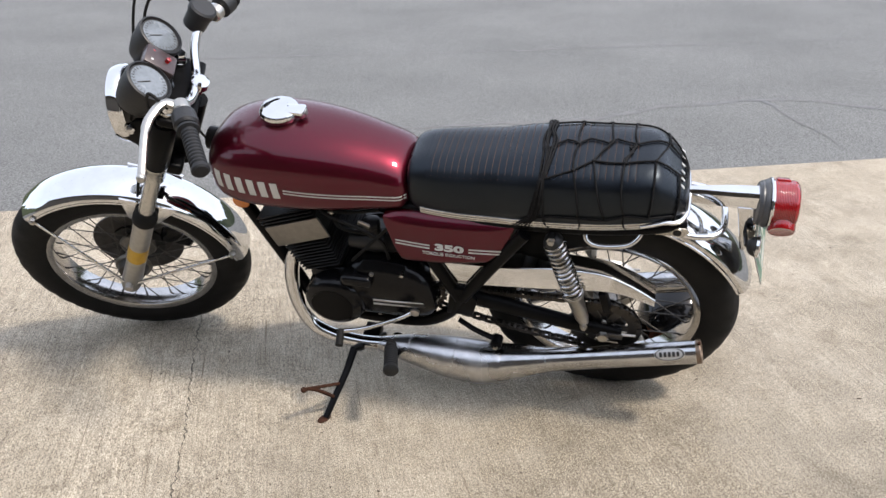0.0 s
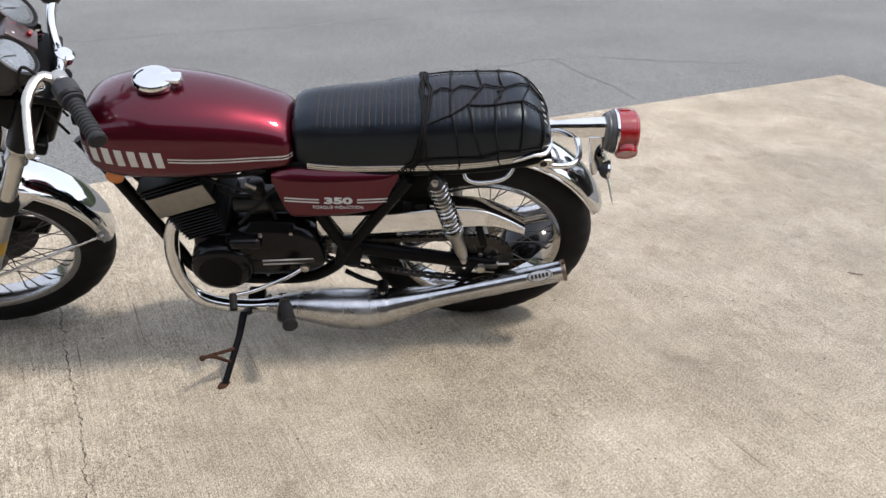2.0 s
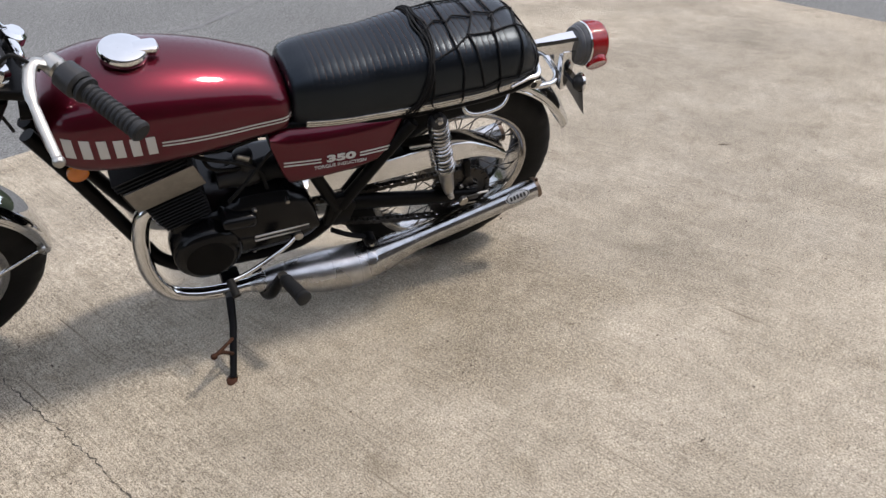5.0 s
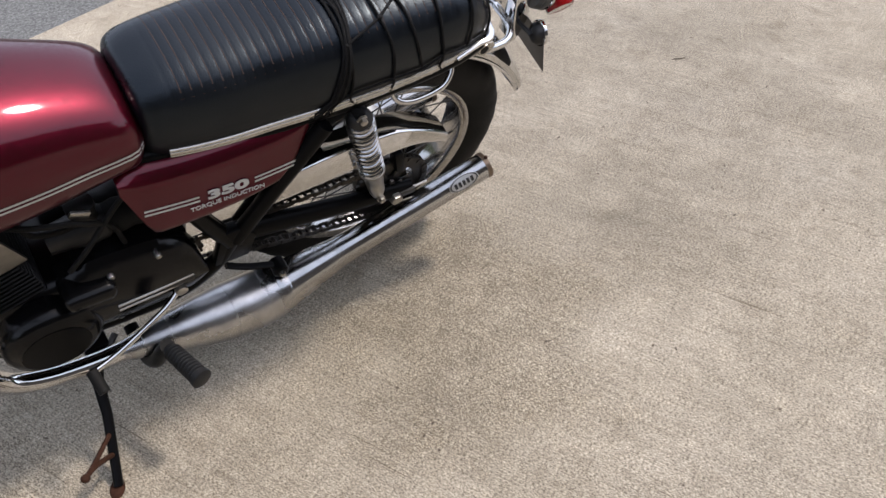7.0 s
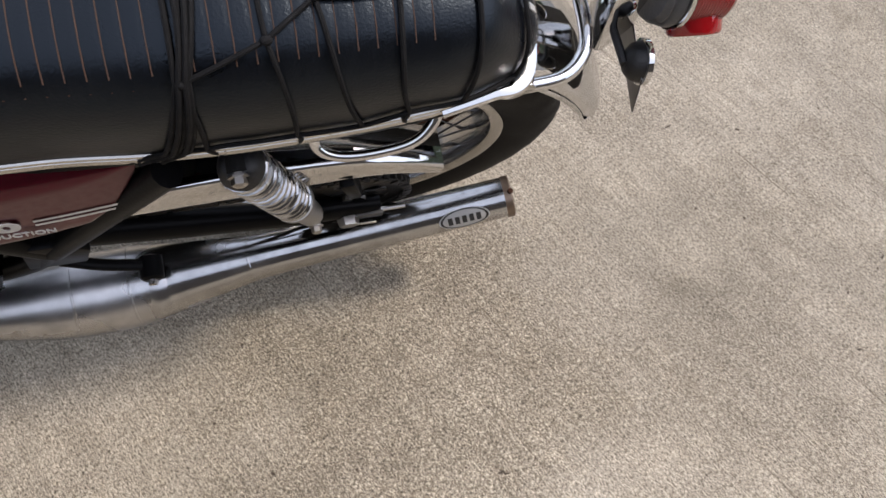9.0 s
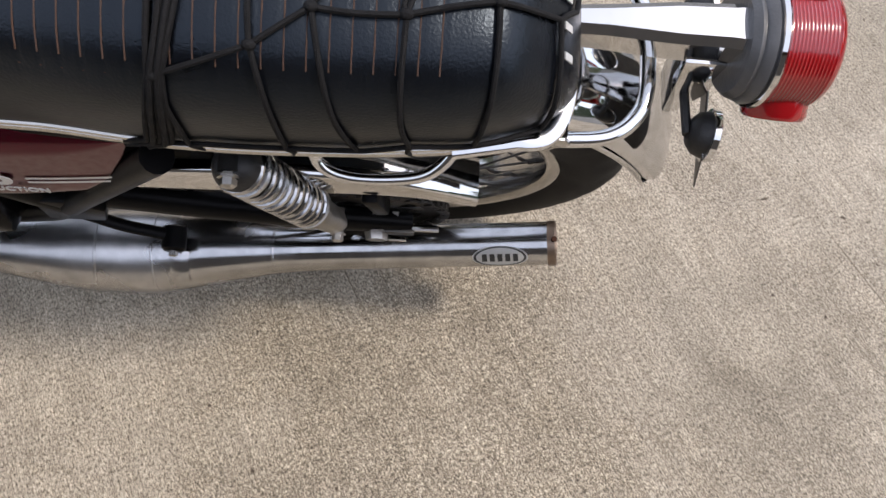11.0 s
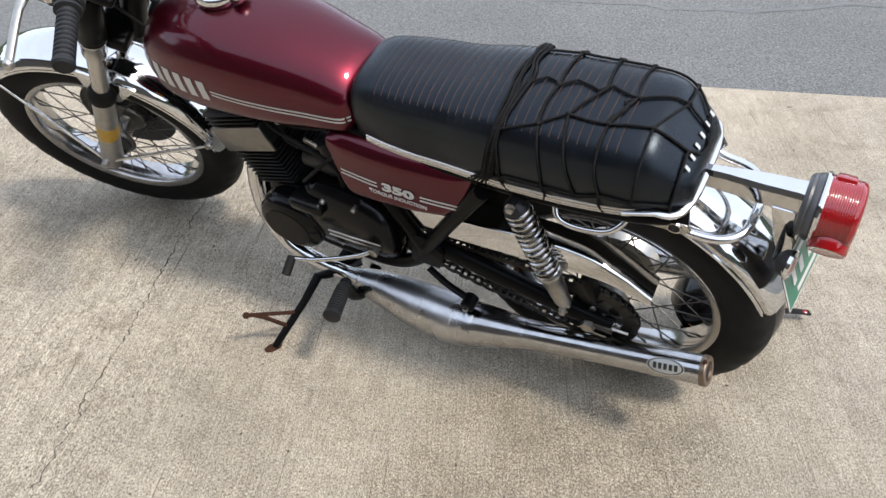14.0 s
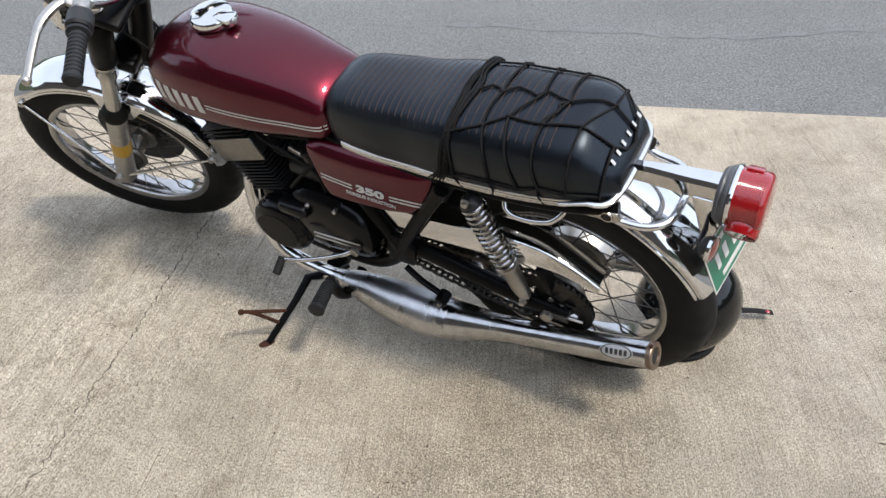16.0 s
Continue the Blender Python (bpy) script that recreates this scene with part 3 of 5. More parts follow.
# front mudguard
def mudguard(name, at, m, R, half, a0, a1, n, parent, label, lip=0.004, drop=0.02, flare=0.0):
    """A rolled steel guard round a wheel from angle a0 to a1, counted from the rear upwards."""
    sect = [(-half, -drop), (-half - 0.001, -drop - lip), (-half + 0.002, -drop), (-half * 0.97, -drop * 0.45), (-half * 0.86, -drop * 0.08), (-half * 0.6, 0.006), (-half * 0.3, 0.010), (0, 0.012), (half * 0.3, 0.010), (half * 0.6, 0.006), (half * 0.86, -drop * 0.08), (half * 0.97, -drop * 0.45), (half - 0.002, -drop), (half + 0.001, -drop - lip), (half, -drop)]
    sect += [(y * 0.97, z - 0.003) for y, z in reversed(sect[1:-1])]
    loops = []
    for i in range(n + 1):
        t = radians(a0 + (a1 - a0) * i / n)
        w = 1.0 + flare * (1 - i / n)
        loops.append([Vector(at) + m @ Vector(((R + z) * math.cos(t), y * w, (R + z) * math.sin(t))) for y, z in sect])
    bm = bmesh.new()
    rings(bm, loops, True)
    return part(name, bm, "chrome", parent, label)


front_guard = mudguard("front_mudguard", WHEEL.translation, WHEEL.to_3x3(), 0.341, 0.064, 30, 152, 48, bike, "chrome front mudguard")
for side in (-1, 1):
    for a in (36, 149):
        t = radians(a)
        e = Vector((0.318 * math.cos(t), 0.066 * side, 0.318 * math.sin(t)))
        s = Vector((0.02 * math.cos(t), 0.100 * side, 0.02 * math.sin(t) - 0.01))
        stay = part("stay", rolled(tube(bmesh.new(), [e, e.lerp(s, 0.5), s], 0.0048, 10)), "chrome", front_guard, "chrome mudguard stay")
        part("bolt", rolled(turned([(-0.004, 0.010), (0.006, 0.010), (0.010, 0.006)], e, (0, side, 0), 6)), "bolt", stay)
    part("guard_bracket", rolled(slab([(-0.035, 0.26), (0.04, 0.26), (0.08, 0.335), (-0.07, 0.335)], 0.060 * side, 0.066 * side, 0.001)), "chrome", front_guard)


# headlamp, gauges and bars
HL = Vector((-0.128, 0, 0.600))
HD = Vector((-0.90, 0, -0.436)).normalized()
lamp = part("headlamp", steered(turned([(-0.105, 0.012), (-0.100, 0.042), (-0.082, 0.064), (-0.045, 0.081), (0.0, 0.086), (0.010, 0.086)], HL, HD, 40)), "gloss", bike, "round black headlamp with chrome rim")
part("rim", steered(turned([(0.006, 0.088), (0.012, 0.093), (0.028, 0.094), (0.040, 0.090), (0.044, 0.083), (0.036, 0.081), (0.010, 0.083)], HL, HD, 48, closed=True)), "chrome", lamp, "chrome headlamp rim")
part("lens", steered(turned([(0.033, 0.082), (0.042, 0.072), (0.049, 0.045), (0.052, 0.012), (0.052, 0.001)], HL, HD, 40)), "glass", lamp, "fluted headlamp glass")
for side in (-1, 1):
    part("headlamp_bracket", steered(slab([(-0.16, 0.565), (-0.13, 0.56), (-0.05, 0.52), (-0.035, 0.65), (-0.12, 0.63)], 0.084 * side, 0.090 * side, 0.0015)), "black", lamp)
part("lamp_bolt", steered(turned([(0, 0.012), (0.008, 0.012), (0.012, 0.008)], (-0.128, -0.089, 0.600), (0, -1, 0), 12)), "chrome", lamp)
GN = Vector((0.34, 0, 0.94)).normalized()
for side, label in ((-1, "black round speedometer with pale dial"), (1, "black round tachometer with pale dial")):
    c = Vector((-0.106, 0.080 * side, 0.757))
    gauge = part("gauge", steered(turned([(-0.085, 0.022), (-0.082, 0.040), (-0.05, 0.050), (-0.008, 0.054), (0.0, 0.053), (0.002, 0.049), (-0.004, 0.046)], c, GN, 36)), "dark", bike, label)
    part("dial", steered(turned([(-0.0042, 0.0425), (-0.0028, 0.0425)], c, GN, 36)), "dial", gauge, "pale grey dial under glass")
    face = FORK @ Matrix.Translation(raised(c)) @ Vector((0, 0, 1)).rotation_difference(GN).to_matrix().to_4x4()
    bm = bmesh.new()
    for k in range(22):
        t = radians(-225 + 270 * k / 21)
        block(bm, (0.007, 0.0014, 0.0006), Matrix.Translation(GN * 0) @ Matrix.Rotation(t, 4, "Z") @ Matrix.Translation((0.037, 0, -0.0022)), 0)
    block(bm, (0.034, 0.002, 0.0008), Matrix.Rotation(radians(-140), 4, "Z") @ Matrix.Translation((0.014, 0, -0.0014)), 0)
    bm.transform(face)
    part("scale", bm, "ink", gauge)
panel = part("pilot_panel", steered(boxed((0.075, 0.060, 0.030), Matrix.Translation((-0.098, 0, 0.742)) @ Matrix.Rotation(radians(20), 4, "Y"), 0.006)), "pilot", bike, "brownish pilot light panel between the gauges")
for k, (dx, dy) in enumerate(((-0.02, -0.015), (-0.02, 0.015), (0.015, 0.0))):
    part("pilot_lamp", steered(turned([(0, 0.006), (0.018, 0.006), (0.020, 0.003)], (-0.098 + dx, dy, 0.744), GN, 12)), "red" if k else "white", panel)
part("gauge_bracket", steered(boxed((0.05, 0.20, 0.006), Matrix.Translation((-0.085, 0, 0.682)), 0.002)), "black", bike)

GI, GO = Vector((-0.008, -0.243, 0.804)), Vector((0.031, -0.360, 0.818))

bar_pts = [GO, GI, Vector((-0.022, -0.195, 0.801)), Vector((-0.030, -0.155, 0.780)), Vector((-0.026, -0.105, 0.735)), Vector((-0.012, -0.055, 0.712)), Vector((-0.008, 0, 0.710))]
GIR, GOR = Vector((0.030, 0.240, 0.792)), Vector((0.078, 0.352, 0.800))
bar_pts = bar_pts + [Vector(p) for p in ((-0.014, 0.050, 0.703), (-0.028, 0.100, 0.730), (-0.026, 0.148, 0.765), (-0.004, 0.195, 0.786))] + [GIR, GOR]
handlebar = part("handlebar", steered(tube(bmesh.new(), curve(bar_pts, 8), 0.0112, 14)), "chrome", bike, "chrome handlebar")
for side in (-1, 1):
    gi, go = (GI, GO) if side < 0 else (GIR, GOR)
    d = (go - gi).normalized()
    prof = [(-0.004, 0.020), (0.0, 0.024), (0.006, 0.024), (0.009, 0.0165)]
    k = 0.012
    ln = (go - gi).length
    while k < ln - 0.012:
        prof += [(k, 0.0158), (k + 0.0025, 0.0182), (k + 0.006, 0.0182), (k + 0.0085, 0.0158)]
        k += 0.010
    prof += [(ln - 0.008, 0.019), (ln, 0.0195), (ln + 0.004, 0.016)]
    grip = part("grip", steered(turned(prof, gi, d, 24)), "grip", handlebar, "ribbed black rubber grip")
    part("switch_housing", steered(turned([(-0.050, 0.018), (-0.046, 0.026), (-0.012, 0.027), (-0.006, 0.022)], gi, d, 20)), "dark", handlebar, "black handlebar switch housing")
    part("lever_perch", steered(turned([(-0.085, 0.015), (-0.080, 0.019), (-0.058, 0.019), (-0.053, 0.015)], gi, d, 16)), "alloy", handlebar)
    q = gi - d * 0.07 + Vector((-0.034, 0, 0.0))
    tip = Vector((-0.077, -0.346, 0.738)) if side < 0 else Vector((-0.015, 0.345, 0.735))
    midl = q.lerp(tip, 0.45) + Vector((-0.020, 0.0, 0.006))
    lever = part("lever", steered(tube(bmesh.new(), curve([gi - d * 0.07, q, q.lerp(midl, 0.4) + Vector((-0.008, 0, 0.002)), midl, tip], 8), [0.012] * 8 + [0.0105] * 16 + [0.0085] * 9, 10, flat=0.7)), "alloy", handlebar, "aluminium hand lever with ball end")
    ball = bmesh.new()
    bmesh.ops.create_uvsphere(ball, u_segments=14, v_segments=10, radius=0.0105, matrix=Matrix.Translation(tip))
    part("ball_end", steered(ball), "alloy", lever)
part("brake_reservoir", steered(turned([(-0.01, 0.012), (0.0, 0.020), (0.004, 0.028), (0.046, 0.030), (0.048, 0.033), (0.062, 0.033), (0.066, 0.028)], (-0.040, 0.150, 0.752), (0.2, 0, 1), 28)), "dark", handlebar, "black round brake fluid reservoir")
for k, pts in enumerate((
    [(-0.055, -0.185, 0.79), (-0.10, -0.165, 0.80), (-0.09, -0.12, 0.70), (-0.03, -0.06, 0.60), (0.05, -0.03, 0.50)],
    [(-0.055, 0.185, 0.79), (-0.12, 0.17, 0.84), (-0.15, 0.13, 0.74), (-0.06, 0.06, 0.60), (0.05, 0.03, 0.50)],
    [(-0.13, -0.08, 0.68), (-0.13, -0.08, 0.62), (-0.10, -0.06, 0.50), (-0.09, -0.055, 0.36), (-0.055, -0.06, 0.05)],
    [(-0.05, 0.20, 0.80), (-0.14, 0.19, 0.86), (-0.18, 0.15, 0.78), (-0.14, 0.09, 0.58), (-0.07, 0.09, 0.40), (0.03, 0.08, 0.12)])):
    part("cable", steered(tube(bmesh.new(), curve(pts, 8), 0.0036, 8)), "rubber", bike, "black control cable")
part("reflector", turned([(-0.004, 0.016), (0.0, 0.022), (0.008, 0.022), (0.011, 0.016)], (-0.943, -0.066, 0.616), (0.1, -1, 0), 24), "amber", bike, "amber side reflector below the tank")


# ---- tank ----
TANK = [(-0.998, 0.044, 0.722, 0.775), (-0.984, 0.094, 0.692, 0.802), (-0.955, 0.122, 0.671, 0.826), (-0.91, 0.138, 0.662, 0.843), (-0.86, 0.145, 0.660, 0.853), (-0.80, 0.147, 0.660, 0.857), (-0.72, 0.143, 0.662, 0.850), (-0.64, 0.132, 0.664, 0.835), (-0.57, 0.118, 0.667, 0.815), (-0.52, 0.109, 0.670, 0.797), (-0.495, 0.101, 0.674, 0.782), (-0.480, 0.082, 0.690, 0.765)]
TANK = [(x, w, zb, zt - 0.005) for x, w, zb, zt in TANK]


def tank_point(x, ang):
    """On the tank's skin: ang 0 at the keel on the left, 1 at the top."""
    w, zb, zt = eased(TANK, x)
    zc = zb + 0.32 * (zt - zb)
    t = (ang - 0.5) * math.pi
    p = 2.5 if t > 0 else 5.0
    c, s = abs(math.cos(t)), math.sin(t)
    k = (c ** p + abs(s) ** p) ** (-1 / p)
    return Vector((x, -w * c * k, zc + (zt - zc if s > 0 else zc - zb) * s * k))


def tank_skin(x, z):
    """The point of the left flank at height z, moved 1 mm outwards."""
    w, zb, zt = eased(TANK, x)
    zc = zb + 0.32 * (zt - zb)
    p, h = (2.5, zt - zc) if z > zc else (5.0, zc - zb)
    q = min(abs(z - zc) / h, 0.999)
    return Vector((x, -w * (1 - q ** p) ** (1 / p) - 0.0012, z))


def build_tank():
    bm = bmesh.new()
    loops = []
    for i in range(65):
        x = -0.998 + 0.518 * (0.5 - 0.5 * math.cos(math.pi * i / 64))
        left = [tank_point(x, k / 22) for k in range(23)]
        loops.append(left + [Vector((v.x, -v.y, v.z)) for v in reversed(left[1:-1])])
    rings(bm, loops)
    tank = part("fuel_tank", bm, "paint", bike, "glossy maroon metallic fuel tank with white stripes", 60)
    cap_at = Vector((-0.808, 0, 0.853))
    cap = part("fuel_cap", turned([(0.0, 0.046), (0.004, 0.049), (0.014, 0.049), (0.020, 0.045), (0.0225, 0.036), (0.0235, 0.012), (0.0235, 0.001)], cap_at, (0.06, 0, 1), 40), "chrome", tank, "chrome flip-up fuel cap")
    part("latch", slab([(-0.015, -0.017), (0.062, -0.020), (0.068, -0.012), (0.068, 0.012), (0.062, 0.020), (-0.015, 0.017)], 0, 0.018, 0.004), "chrome", cap).matrix_local = Matrix.Translation(cap_at + Vector((0, 0, 0.004))) @ Matrix.Rotation(radians(90), 4, "X")
    part("lock", turned([(0, 0.008), (0.003, 0.008), (0.004, 0.006)], cap_at + Vector((0.066, 0, 0.012)), (1, 0, 0.2), 16), "bolt", cap)

    def strip(x0, z0, x1, z1, wide, side):
        b2 = bmesh.new()
        prev = None
        for i in range(25):
            x, z = x0 + (x1 - x0) * i / 24, z0 + (z1 - z0) * i / 24
            a, b = tank_skin(x, z + wide / 2), tank_skin(x, z - wide / 2)
            v = [b2.verts.new((p.x, p.y * side, p.z)) for p in (a, b)]
            if prev:
                b2.faces.new((prev[0], prev[1], v[1], v[0]))
            prev = v
        return b2

    for side in (1, -1):
        for dz in (0.0, -0.0085):
            part("stripe", strip(-0.772, 0.740 + dz, -0.484, 0.717 + dz, 0.0040, side), "white", tank)
            part("stripe", strip(-0.985, 0.747 + dz, -0.966, 0.7465 + dz, 0.0036, side), "white", tank)
        for k in range(6):
            x = -0.957 + 0.0308 * k
            z = 0.7405 - 0.0009 * k
            b2 = bmesh.new()
            grid = []
            for row in range(9):
                dz = 0.0225 - 0.045 * row / 8
                line = []
                for c in range(5):
                    p = tank_skin(x + 0.003 * row / 8 + 0.0185 * c / 4, z + dz)
                    line.append(b2.verts.new((p.x, p.y * side, p.z)))
                grid.append(line)
            for upper, lower in zip(grid, grid[1:]):
                for c in range(4):
                    b2.faces.new((upper[c], upper[c + 1], lower[c + 1], lower[c]))
            part("emblem_bar", b2, "white", tank)
    return tank


tank = build_tank()

# ---- seat ----
SEAT = [(-0.488, 0.056, 0.690, 0.762), (-0.482, 0.080, 0.680, 0.786), (-0.470, 0.093, 0.674, 0.797), (-0.44, 0.101, 0.671, 0.806), (-0.36, 0.110, 0.672, 0.815), (-0.28, 0.113, 0.675, 0.824), (-0.20, 0.123, 0.686, 0.837), (-0.12, 0.127, 0.693, 0.846), (-0.02, 0.126, 0.702, 0.850), (0.05, 0.123, 0.713, 0.851), (0.080, 0.118, 0.717, 0.848), (0.098, 0.113, 0.720, 0.838), (0.125, 0.102, 0.725, 0.812), (0.147, 0.088, 0.730, 0.788), (0.158, 0.074, 0.733, 0.770)]


def seat_point(x, s, lift=0.0, ribs=True):
    """On the seat's skin: s runs from -1 at the left lower edge over the top (0) to 1 at the right lower edge."""
    w, zb, zt = eased(SEAT, x)
    side, u = (1 if s > 0 else -1), abs(s)
    zc = zb + 0.25 * (zt - zb)
    if u > 0.75:
        k = (1 - u) / 0.25
        v = Vector((x, side * w * (0.95 + 0.05 * k), zb + (zc - zb) * k))
        nrm = Vector((0, side, -0.1))
    else:
        t = (1 - u / 0.75) * math.pi / 2
        p = 3.2
        c, n2 = max(math.cos(t), 0), math.sin(t)
        k = (c ** p + n2 ** p) ** (-1 / p)
        v = Vector((x, side * w * c * k, zc + (zt - zc) * n2 * k))
        nrm = Vector((0, side * (c * k) ** (p - 1) / w, (n2 * k) ** (p - 1) / (zt - zc)))
    dw = eased(SEAT, x + 0.004)
    nrm.x = -((dw[2] - zt) / 0.004) * abs(nrm.z) - (dw[0] - w) / 0.004 * abs(nrm.y)
    nrm.normalize()
    if ribs and -0.435 < x < 0.045 and u < 0.43:
        g = abs(((x + 0.435) / 0.0157) % 1 - 0.5) * 2
        fade = min(1, (0.43 - u) / 0.04)
        v -= nrm * 0.0008 * fade * max(0, (g - 0.70) / 0.30)
        if u > 0.37:
            v -= nrm * 0.0022 * max(0, 1 - abs(u - 0.405) / 0.025)
    return v + nrm * lift


def build_seat():
    bm = bmesh.new()
    xs = [-0.488 + 0.018 * i / 5 for i in range(5)] + [-0.470 + 0.0026 * i for i in range(230)] + [0.130 + 0.028 * i / 6 for i in range(7)]
    sv = [-1 + 2 * k / 56 for k in range(57)]
    loops = [[seat_point(x, s) for s in sv] for x in xs]
    rings(bm, loops)
    seat = part("seat", bm, "vinyl", bike, "black ribbed vinyl dual seat", 50)
    st = bmesh.new()
    n = 0
    x = -0.4193
    while x < 0.045:
        pts = [seat_point(x, s, 0.0006) for s in (-0.365, -0.30, -0.22, -0.11, 0, 0.11, 0.22, 0.30, 0.365)]
        tube(st, pts, 0.0007, 5)
        x += 0.0157
    for side in (-1, 1):
        tube(st, [seat_point(-0.430 + 0.475 * i / 60, side * 0.405, 0.0004) for i in range(61)], 0.0008, 5)
    part("stitching", st, "thread", seat, "orange-brown seat stitching")
    trim = bmesh.new()
    for dz, r in ((0.006, 0.0034), (0.0, 0.0046), (-0.006, 0.0034)):
        for side in (-1, 1):
            pts = []
            for i in range(48):
                x = -0.450 + 0.548 * i / 47
                w, zb, zt = eased(SEAT, x)
                pts.append(Vector((x, side * (w * 0.955 + 0.002), zb + 0.010 + dz)))
            tube(trim, pts, r, 8)
    part("side_trim", trim, "polished", seat, "bright aluminium seat trim")
    # chrome band round the tail of the seat
    band = bmesh.new()
    pts = []
    for k in range(41):
        t = math.pi * k / 40
        c, s = math.cos(t), math.sin(t)
        pts.append(Vector((0.112 + 0.046 * abs(s) ** 0.6, -0.112 * (abs(c) ** 0.6) * (1 if c > 0 else -1), 0.738)))
    pts = [Vector((0.06, -0.119, 0.724))] + pts + [Vector((0.06, 0.119, 0.724))]
    tube(band, pts, 0.0085, 10, flat=0.7)
    part("tail_band", band, "chrome", seat, "chrome band round the seat tail")
    for k in range(6):
        y = -0.062 + 0.0248 * k
        b2 = boxed((0.0012, 0.0065, 0.0115), Matrix.Translation((0.1390, y, 0.8005)) @ Matrix.Rotation(radians(-42), 4, "Y"), 0)
        part("emblem_bar", b2, "badge", seat)
    return seat


seat = build_seat()


# ---- side covers ----
def side_cover(side):
    rows = [(-0.540, 0.646, 0.668), (-0.528, 0.610, 0.672), (-0.514, 0.565, 0.673), (-0.498, 0.538, 0.673), (-0.42, 0.545, 0.674), (-0.34, 0.553, 0.676), (-0.282, 0.562, 0.677), (-0.256, 0.587, 0.678), (-0.230, 0.640, 0.679), (-0.222, 0.664, 0.679)]
    bm = bmesh.new()
    loops = []
    for i in range(33):
        x = -0.540 + 0.318 * i / 32
        zb, zt = lerp(rows, x)
        y0 = 0.128 + 0.010 * math.sin(math.pi * (x + 0.540) / 0.318)
        loop = []
        for k in range(25):
            u = k / 24
            z = zb + (zt - zb) * u
            bulge = -0.020 * max(0, (u - 0.80) / 0.20) ** 1.7 - 0.008 * max(0, (0.10 - u) / 0.10) ** 1.7
            loop.append(Vector((x, side * (y0 + bulge + 0.17 * (0.604 - z)), z)))
        inner = [Vector((v.x, v.y - side * 0.012, v.z)) for v in reversed(loop)]
        loops.append(loop + inner)
    rings(bm, loops)
    cover = part("side_cover", bm, "paint", bike, "maroon side cover with white stripes and number", 50)

    def skin(x, z):
        y0 = 0.128 + 0.010 * math.sin(math.pi * (x + 0.540) / 0.318)
        return Vector((x, side * (y0 + 0.0012 + 0.17 * (0.604 - z)), z))

    for x0, x1 in ((-0.512, -0.424), (-0.328, -0.248)):
        for dz in (0.0, -0.0085):
            b2 = bmesh.new()
            prev = None
            for i in range(9):
                x = x0 + (x1 - x0) * i / 8
                z = 0.603 + dz
                v = [b2.verts.new(skin(x, z + w)) for w in (0.0020, -0.0020)]
                if prev:
                    b2.faces.new((prev[0], prev[1], v[1], v[0]))
                prev = v
            part("stripe", b2, "white", cover)
    turn = Matrix.Rotation(radians(80.4), 4, "X") if side < 0 else Matrix.Rotation(radians(180), 4, "Z") @ Matrix.Rotation(radians(80.4), 4, "X")
    lettering("350", 0.0178, Matrix.Translation(skin(-0.376, 0.601) + Vector((0, side * 0.001, 0))) @ turn, "white", cover, "number", 1.92, 0.0011)
    lettering("TORQUE INDUCTION", 0.0088, Matrix.Translation(skin(-0.377, 0.582) + Vector((0, side * 0.001, 0))) @ turn, "white", cover, "lettering", 1.06, 0.0001)
    return cover


for side in (-1, 1):
    side_cover(side)


# ---- frame ----
def pair(name, pts, r, mat, label="", seg=12, smooth=True):
    """The same bar on both sides of the bike."""
    for side in (1, -1):
        p = [Vector((a, b * side, c)) for a, b, c in pts]
        part(name, tube(bmesh.new(), curve(p, 6) if smooth else p, r, seg), mat, bike, label)


pair("down_tube", [(-1.02, -0.022, 0.70), (-0.955, -0.035, 0.575), (-0.845, -0.06, 0.345), (-0.80, -0.085, 0.285), (-0.72, -0.10, 0.262), (-0.50, -0.105, 0.262), (-0.40, -0.11, 0.32), (-0.36, -0.115, 0.40)], 0.017, "black", "black frame down tube")
pair("frame_tube", [(-0.365, -0.115, 0.395), (-0.43, -0.112, 0.53), (-0.47, -0.105, 0.655)], 0.0165, "black", "black frame tube")
pair("frame_tube", [(-0.355, -0.118, 0.40), (-0.285, -0.122, 0.52), (-0.195, -0.125, 0.665)], 0.0165, "black", "black frame tube")
pair("seat_rail", [(-0.50, -0.08, 0.672), (-0.30, -0.100, 0.670), (-0.10, -0.108, 0.682), (0.06, -0.105, 0.700), (0.16, -0.085, 0.712)], 0.013, "black", "black seat rail")
part("backbone", bar([(-1.02, 0, 0.76), (-0.80, 0, 0.735), (-0.48, 0, 0.69)], 0.03, 14), "black", bike)
part("pivot_plate", slab([(-0.40, 0.34), (-0.33, 0.34), (-0.315, 0.40), (-0.345, 0.44), (-0.385, 0.44)], -0.128, -0.110, 0.003), "black", bike)
part("pivot_plate", slab([(-0.40, 0.34), (-0.33, 0.34), (-0.315, 0.40), (-0.345, 0.44), (-0.385, 0.44)], 0.110, 0.128, 0.003), "black", bike)
for side in (-1, 1):
    arm = part("swing_arm", tube(bmesh.new(), [(-0.365, 0.098 * side, 0.392), (-0.20, 0.104 * side, 0.366), (-0.05, 0.106 * side, 0.338), (0.055, 0.106 * side, 0.325)], [0.020, 0.019, 0.018, 0.014], 12, flat=1.25), "black", bike, "black swing arm")
    adj = part("chain_adjuster", boxed((0.060, 0.006, 0.018), Matrix.Translation((0.030, 0.120 * side, 0.327)), 0.002), "spoke", arm)
    part("adjuster_bolt", bar([(0.05, 0.116 * side, 0.331), (0.092, 0.116 * side, 0.334)], 0.0035, 8), "bolt", arm)
    part("cotter_pin", bar([(0.014, 0.129 * side, 0.315), (0.050, 0.129 * side, 0.313)], 0.0016, 6), "bolt", arm)
